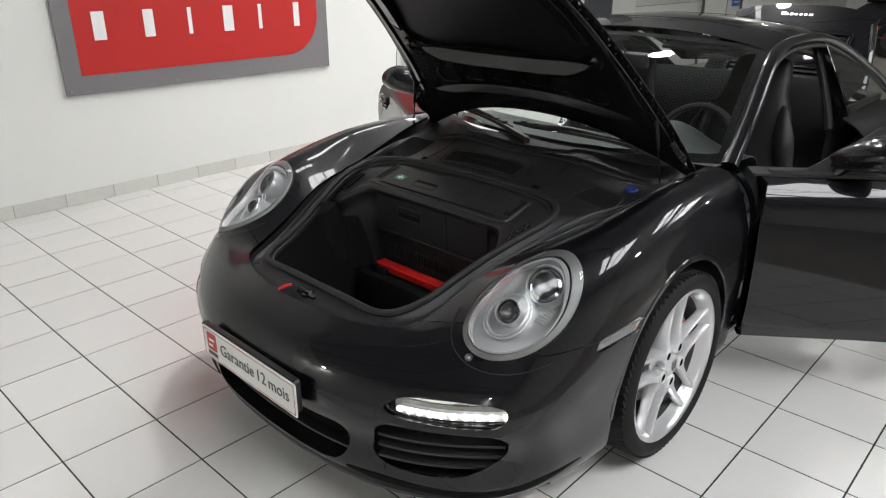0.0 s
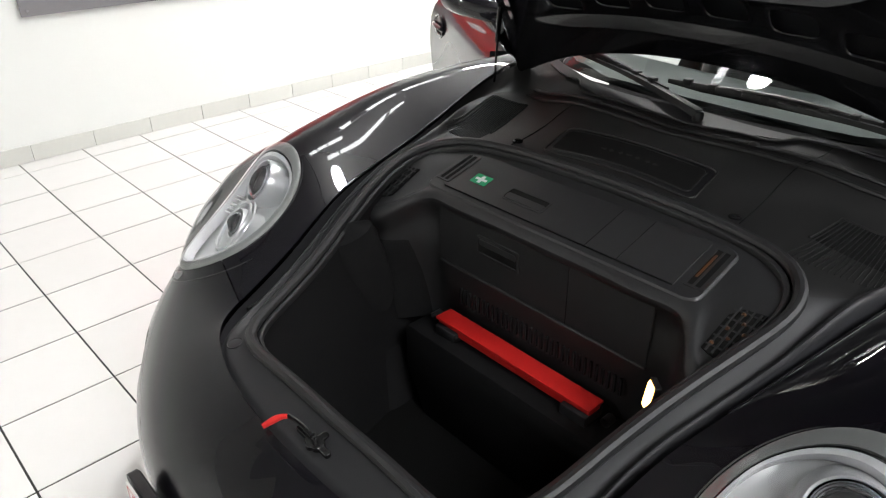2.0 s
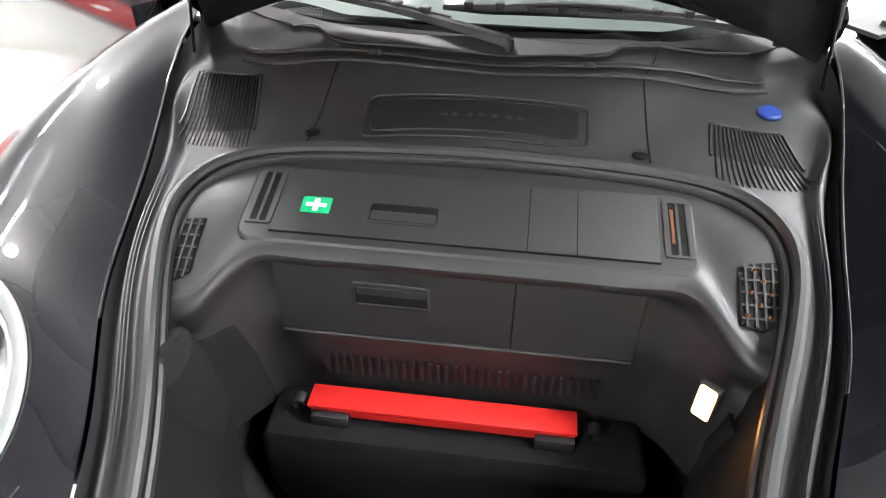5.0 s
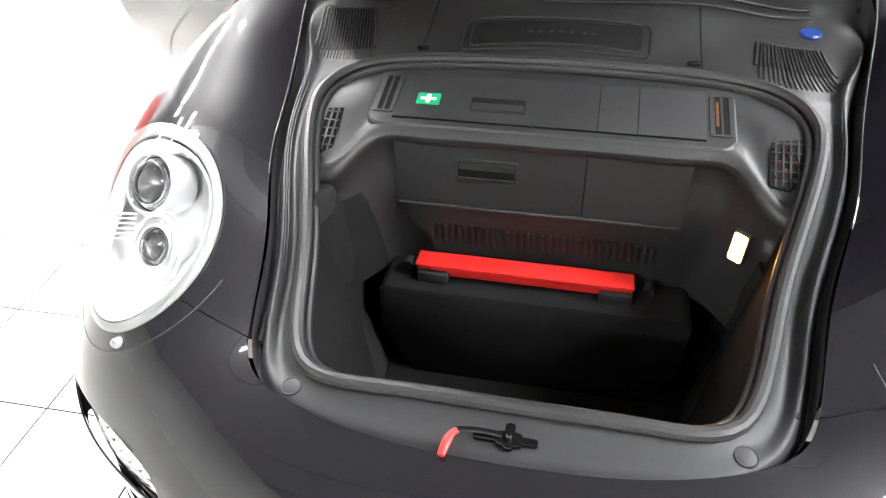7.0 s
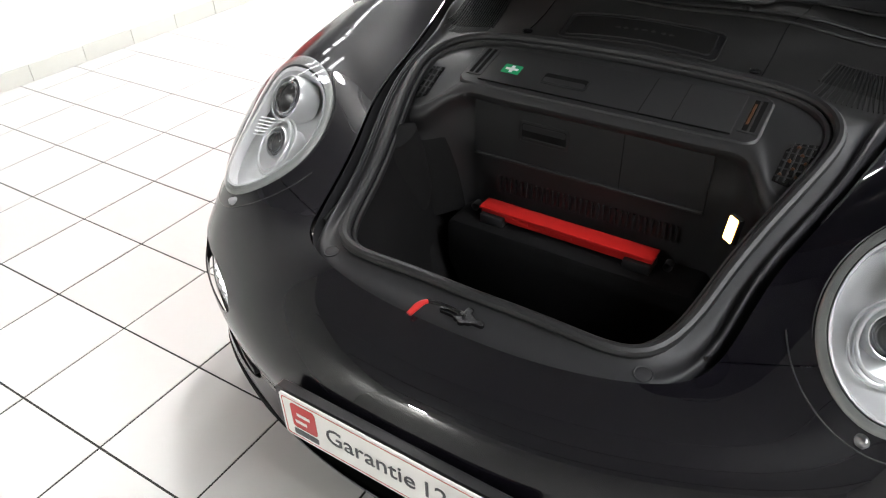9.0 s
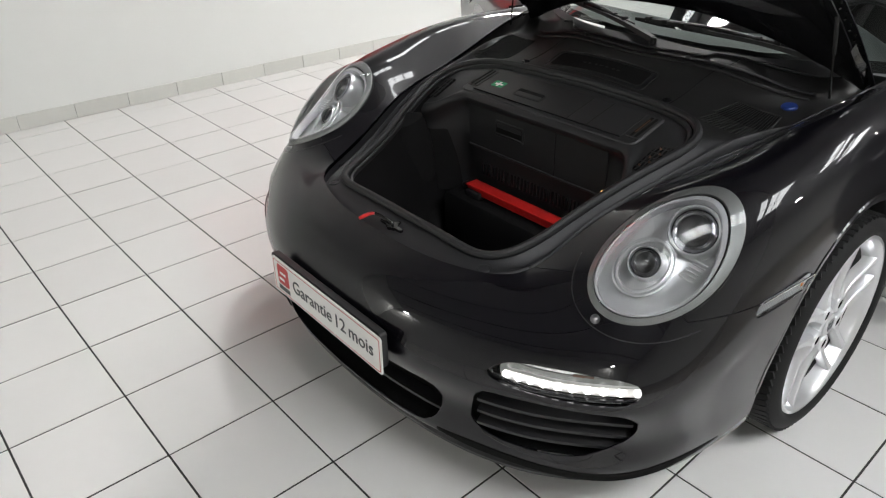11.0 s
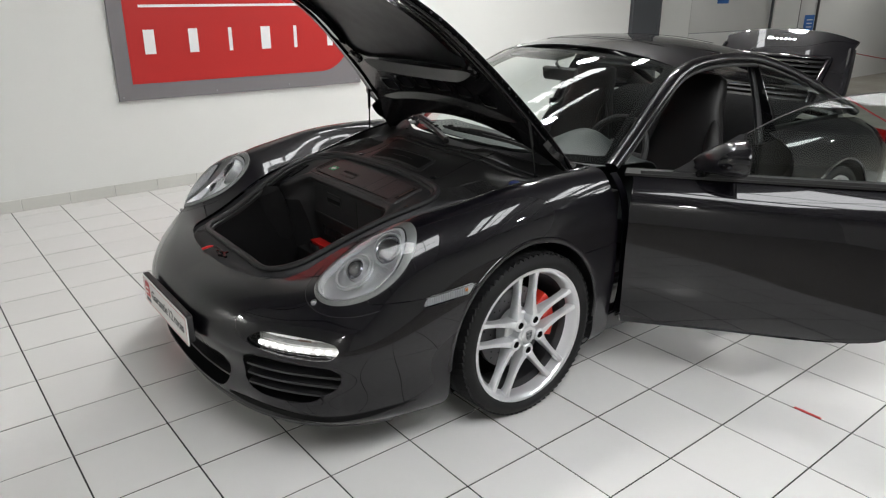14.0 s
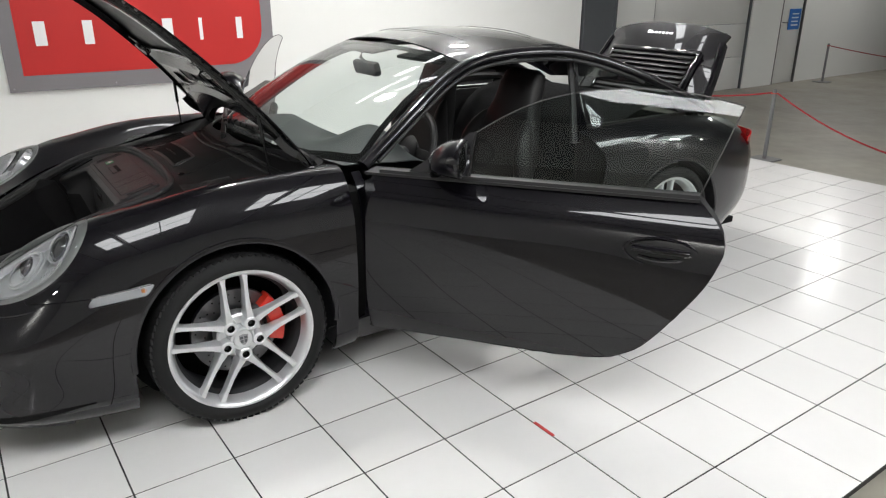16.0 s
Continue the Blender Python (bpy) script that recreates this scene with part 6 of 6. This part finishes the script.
# ---- wheels ----
def wheel_arch(s, axle, x_out):
    g = [[(x, axle + .386 * math.cos(a), HUB_Z + .386 * math.sin(a)) for a in np.linspace(math.radians(-20), math.radians(200), 40)] for x in (x_out - .012, x_out - .1, x_out - .28)]
    part("arch_liner", sided(Sheet.grid(np.array(g)), s), PLASTIC, car, "black plastic wheel-arch liner")
    # inner wall of the arch in near-black, its shade put into the colour
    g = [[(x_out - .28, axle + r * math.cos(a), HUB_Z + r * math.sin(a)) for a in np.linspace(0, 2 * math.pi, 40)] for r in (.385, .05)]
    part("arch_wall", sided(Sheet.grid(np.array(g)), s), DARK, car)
    lipr = [(float(max([p[0] for p in (front.v if axle < 2 else side.v) if abs(p[1] - axle - .378 * math.cos(a)) < .03 and abs(p[2] - HUB_Z - .378 * math.sin(a)) < .03] or [x_out])) - .006, axle + .379 * math.cos(a), HUB_Z + .379 * math.sin(a)) for a in np.linspace(math.radians(-4), math.radians(184), 36)]
    part("arch_lip", sided(sweep(lipr, ring(.012, .006, 8), up=(1, 0, 0)), s), PAINT, car, "rolled arch edge")


def build_wheel(name, width, radius):
    """A wheel about its own centre; the outer face looks to +x."""
    w = width / 2
    root = thing(name, Matrix.Identity(4), "", "")
    prof = [(-w * .82, .248), (-w * .98, .273), (-w, radius - .035), (-w * .88, radius - .010), (-w * .6, radius - .002), (0, radius), (w * .6, radius - .002), (w * .88, radius - .010), (w, radius - .030), (w * 1.02, .296), (w * .97, .278), (w * .90, .2715), (w * .82, .266)]
    tyre = part("tyre", lathe(nat(knots(np.array(prof)), np.array(prof), np.linspace(0, knots(np.array(prof))[-1], 40)), 96, "x"), TYRE, root, "black low-profile tyre")
    tread = Sheet([], [])
    for k in range(80):
        a = 2 * math.pi * k / 80
        for q in (1, -1):
            m = Matrix.Rotation(a + .03 * q, 4, "X") @ pose(q * w * .52, 0, radius - .009, 0, q * 2.5, q * 22)
            tread = tread.joined(box(-w * .38, w * .38, -.0095, .0095, 0, .0082).moved(m))
    tagged(part("tread", tread, TYRE, tyre, "fine tread blocks", smooth=False), kind="stuff")
    # barrel and shelf: shade between the spokes is put into their colour
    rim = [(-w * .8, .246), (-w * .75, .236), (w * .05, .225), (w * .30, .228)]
    part("rim", lathe(rim, 72, "x"), BARREL, root, "silver alloy rim barrel, coloured dark for its shade")
    part("rim_shelf", lathe([(w * .30, .228), (w * .42, .233), (w * .52, .239)], 72, "x"), BARREL, root, "inner shelf of the rim, shade put into its colour")
    part("rim_lip", lathe([(w * .52, .239), (w * .66, .2455), (w * .78, .250), (w * .88, .256), (w * .925, .263), (w * .92, .2715), (w * .80, .2738)], 72, "x"), SILVER, root)
    face = w * .74
    for k in range(5):
        lug = radians(-90 + 72 * k + 3)
        for q in (1, -1):
            start = np.array((.065 * math.cos(lug), .065 * math.sin(lug)))
            end_a = lug + q * radians(26.8)
            finish = np.array((.254 * math.cos(end_a), .254 * math.sin(end_a)))
            pts = [(face - .002 + .008 * t ** 2 - (.003 if .2 < t < .7 else 0), *(start + (finish - start) * t)) for t in (.10, .3, .55, .8, 1.0)]
            part("spoke", sweep(curve(pts, 16), [(-.0140, -.034), (.0140, -.034), (.0118, .001), (.0086, .0056), (-.0086, .0056), (-.0118, .001)], up=(1, 0, 0), scale=np.interp(np.linspace(0, 1, 16), (0, .2, .5, .85, 1), (1.45, 1.0, .74, .74, 1.05))), SILVER, root)
        m = pose(face, .065 * math.cos(lug), .065 * math.sin(lug))
        part("lug_seat", lathe([(-.034, .029), (.003, .0265), (.0065, .025), (.0095, .0205), (.0095, .0160), (.007, .0136)], 24, "x"), SILVER, root, m=m)
        part("bolt_hole", lathe([(.007, .0136), (.002, .0128), (-.018, .0120), (-.018, .0005)], 24, "x"), DARK, root, m=m)
        part("wheel_bolt", lathe([(-.0178, .0105), (-.008, .0095), (-.007, .0085), (-.007, .0055), (-.014, .005), (-.014, .0005)], 12, "x"), DARK_STEEL, root, "recessed wheel bolt", m=m)
        web = [(r * math.cos(lug + radians(d)), r * math.sin(lug + radians(d))) for r, d in ((.0855, -11), (.088, -15), (.108, -17.5), (.098, -9), (.093, 0), (.098, 9), (.108, 17.5), (.088, 15), (.0855, 11))]
        part("spoke_web", Sheet([(z, x, y) for x, y, z in plate(web, -.026, .0025, .002).v], plate(web, -.026, .0025, .002).f), SILVER, root, m=pose(face, 0, 0))
    part("hub", lathe([(-.08, .088), (-.036, .086), (-.03, .080), (-.028, .04)], 40, "x"), SILVER, root, "recessed silver hub", m=pose(face, 0, 0))
    part("centre", lathe([(-.03, .050), (-.008, .0475), (.001, .044), (.004, .037)], 40, "x"), SILVER, root, m=pose(face, 0, 0))
    part("hub_cap", lathe([(.002, .0365), (.007, .0345), (.0095, .029), (.0105, .0005)], 32, "x"), SILVER, root, "silver hub cap with a worn crest", m=pose(face, 0, 0))
    crest = [(-.017, .018), (0, .022), (.017, .018), (.016, -.004), (.008, -.018), (0, -.023), (-.008, -.018), (-.016, -.004)]
    part("crest", Sheet([(z, x, y) for x, y, z in plate(crest, .0085, .0112).v], plate(crest, 0, 1).f), STEEL, root, "worn grey crest", m=pose(face, 0, 0))
    for dy, dz, hy, hz in ((-.008, .008, .006, .005), (.008, .008, .006, .005), (-.007, -.006, .005, .006), (.007, -.006, .005, .006)):
        part("crest_field", box(.0113, .0117, dy - hy, dy + hy, dz - hz, dz + hz), DARK_STEEL, root, m=pose(face, 0, 0))
    disc = part("brake_disc", lathe([(-.012, .07), (.0, .07), (.001, .10), (.012, .102), (.012, .165), (-.012, .165)], 60, "x"), DISC, root, "drilled steel brake disc", m=pose(-w * .05, 0, 0))
    for r, n, o in ((.115, 14, 0), (.132, 14, .15), (.149, 14, .3)):
        for k in range(n):
            a = 2 * math.pi * k / n + o
            part("drilling", lathe([(.0121, .0035), (.0124, .0005)], 8, "x"), DARK, disc, m=pose(0, r * math.cos(a), r * math.sin(a)))
    cal = [(w * .16, .152 * math.cos(a), .152 * math.sin(a)) for a in np.linspace(radians(-22), radians(46), 16)]
    part("brake_caliper", sweep(cal, [(-.028, -.03), (.026, -.03), (.03, -.01), (.026, .03), (-.028, .03)], up=(1, 0, 0)), RED_CALIPER, root, "red four-piston brake caliper")
    part("hub_barrel", lathe([(-w * .5, .07), (w * .3, .07)], 24, "x"), DARK, root)
    return root


front_wheel = build_wheel("front_wheel", .235, .331)
front_wheel.parent = car
front_wheel.matrix_basis = pose(.785, AXLE, .3295)
rear_wheel = build_wheel("rear_wheel", .285, .334)
rear_wheel.parent = car
rear_wheel.matrix_basis = pose(.765, REAR_AXLE, .3325)
for src, y, z in ((front_wheel, AXLE, .3295), (rear_wheel, REAR_AXLE, .3325)):
    copy_thing(src, pose(-src.location.x, y, z, 0, 0, 180))
for s in (1, -1):
    wheel_arch(s, AXLE, .885)
    wheel_arch(s, REAR_AXLE, .915)
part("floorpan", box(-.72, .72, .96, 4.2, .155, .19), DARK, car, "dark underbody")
# unseen trays, added to keep the floor under the nose in shadow
part("undertray", box(-.56, .56, .16, .956, .158, .170), DARK, car, "tray added under the nose to block stray light")
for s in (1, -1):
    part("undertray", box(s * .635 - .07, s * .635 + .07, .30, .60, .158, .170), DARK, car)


# ---- tiles and skirting ----
floor = new("floor_tiles")
tagged(floor, "glossy white square floor tiles with dark grout joints", "floor", kind="structure")
part("grout_bed", box(WALL_X, EDGE_X, FRONT_Y, EDGE_Y, -0.0215, -0.0022), GROUT, floor)


def tile_sheet(x0, x1, y0, y1, z=0.0):
    g, s = 0.0030, 0.0012
    x0, x1, y0, y1 = x0 + g, x1 - g, y0 + g, y1 - g
    loops = [((x0, y0), (x1, y0), (x1, y1), (x0, y1)), ((x0 + s, y0 + s), (x1 - s, y0 + s), (x1 - s, y1 - s), (x0 + s, y1 - s))]
    v = [(x, y, -0.0021) for x, y in loops[0]] + [(x, y, z - s * 0.6) for x, y in loops[0]] + [(x, y, z) for x, y in loops[1]]
    f = [(j * 4 + i, j * 4 + (i + 1) % 4, (j + 1) * 4 + (i + 1) % 4, (j + 1) * 4 + i) for j in range(2) for i in range(4)] + [(8, 9, 10, 11)]
    return Sheet(v, f)


whole = mesh_of("tile", tile_sheet(0, STEP, 0, STEP), TILE, smooth=False)
half_w = (-0.18 - 9 * STEP) - WALL_X
rest = Sheet([], [])
rng = random.Random(4)
for j in range(-14, 21):
    for i in range(-10, 8):
        x, y = -0.18 + i * STEP, -0.498 + j * STEP
        near = -3 <= j <= 13 and i > -10
        dz = rng.uniform(-0.0005, 0.0004)
        if near:
            part("tile", whole, TILE, floor, m=pose(x, y, dz, rng.uniform(-0.05, 0.05), rng.uniform(-0.05, 0.05)))
        elif i == -10:
            rest = rest.joined(tile_sheet(WALL_X, WALL_X + half_w, y, y + STEP, dz))
        else:
            rest = rest.joined(tile_sheet(x, x + STEP, y, y + STEP, dz))
tagged(part("tile_field", rest, TILE, floor, smooth=False), "outer rows of white floor tiles", kind="stuff")

skirting = new("baseboard_tiles")
tagged(skirting, "pale grey tile skirting along the white wall", "skirting", kind="structure")
block = mesh_of("skirting_tile", box(0, 0.011, 0.0015, STEP - 0.0015, 0.001, 0.093), SKIRT, smooth=False, bevel=0.002)
for j in range(-14, 22):
    part("skirting_tile", block, SKIRT, skirting, m=pose(WALL_X, -0.42 + j * STEP, 0, 0, 0, rng.uniform(-0.1, 0.1)))
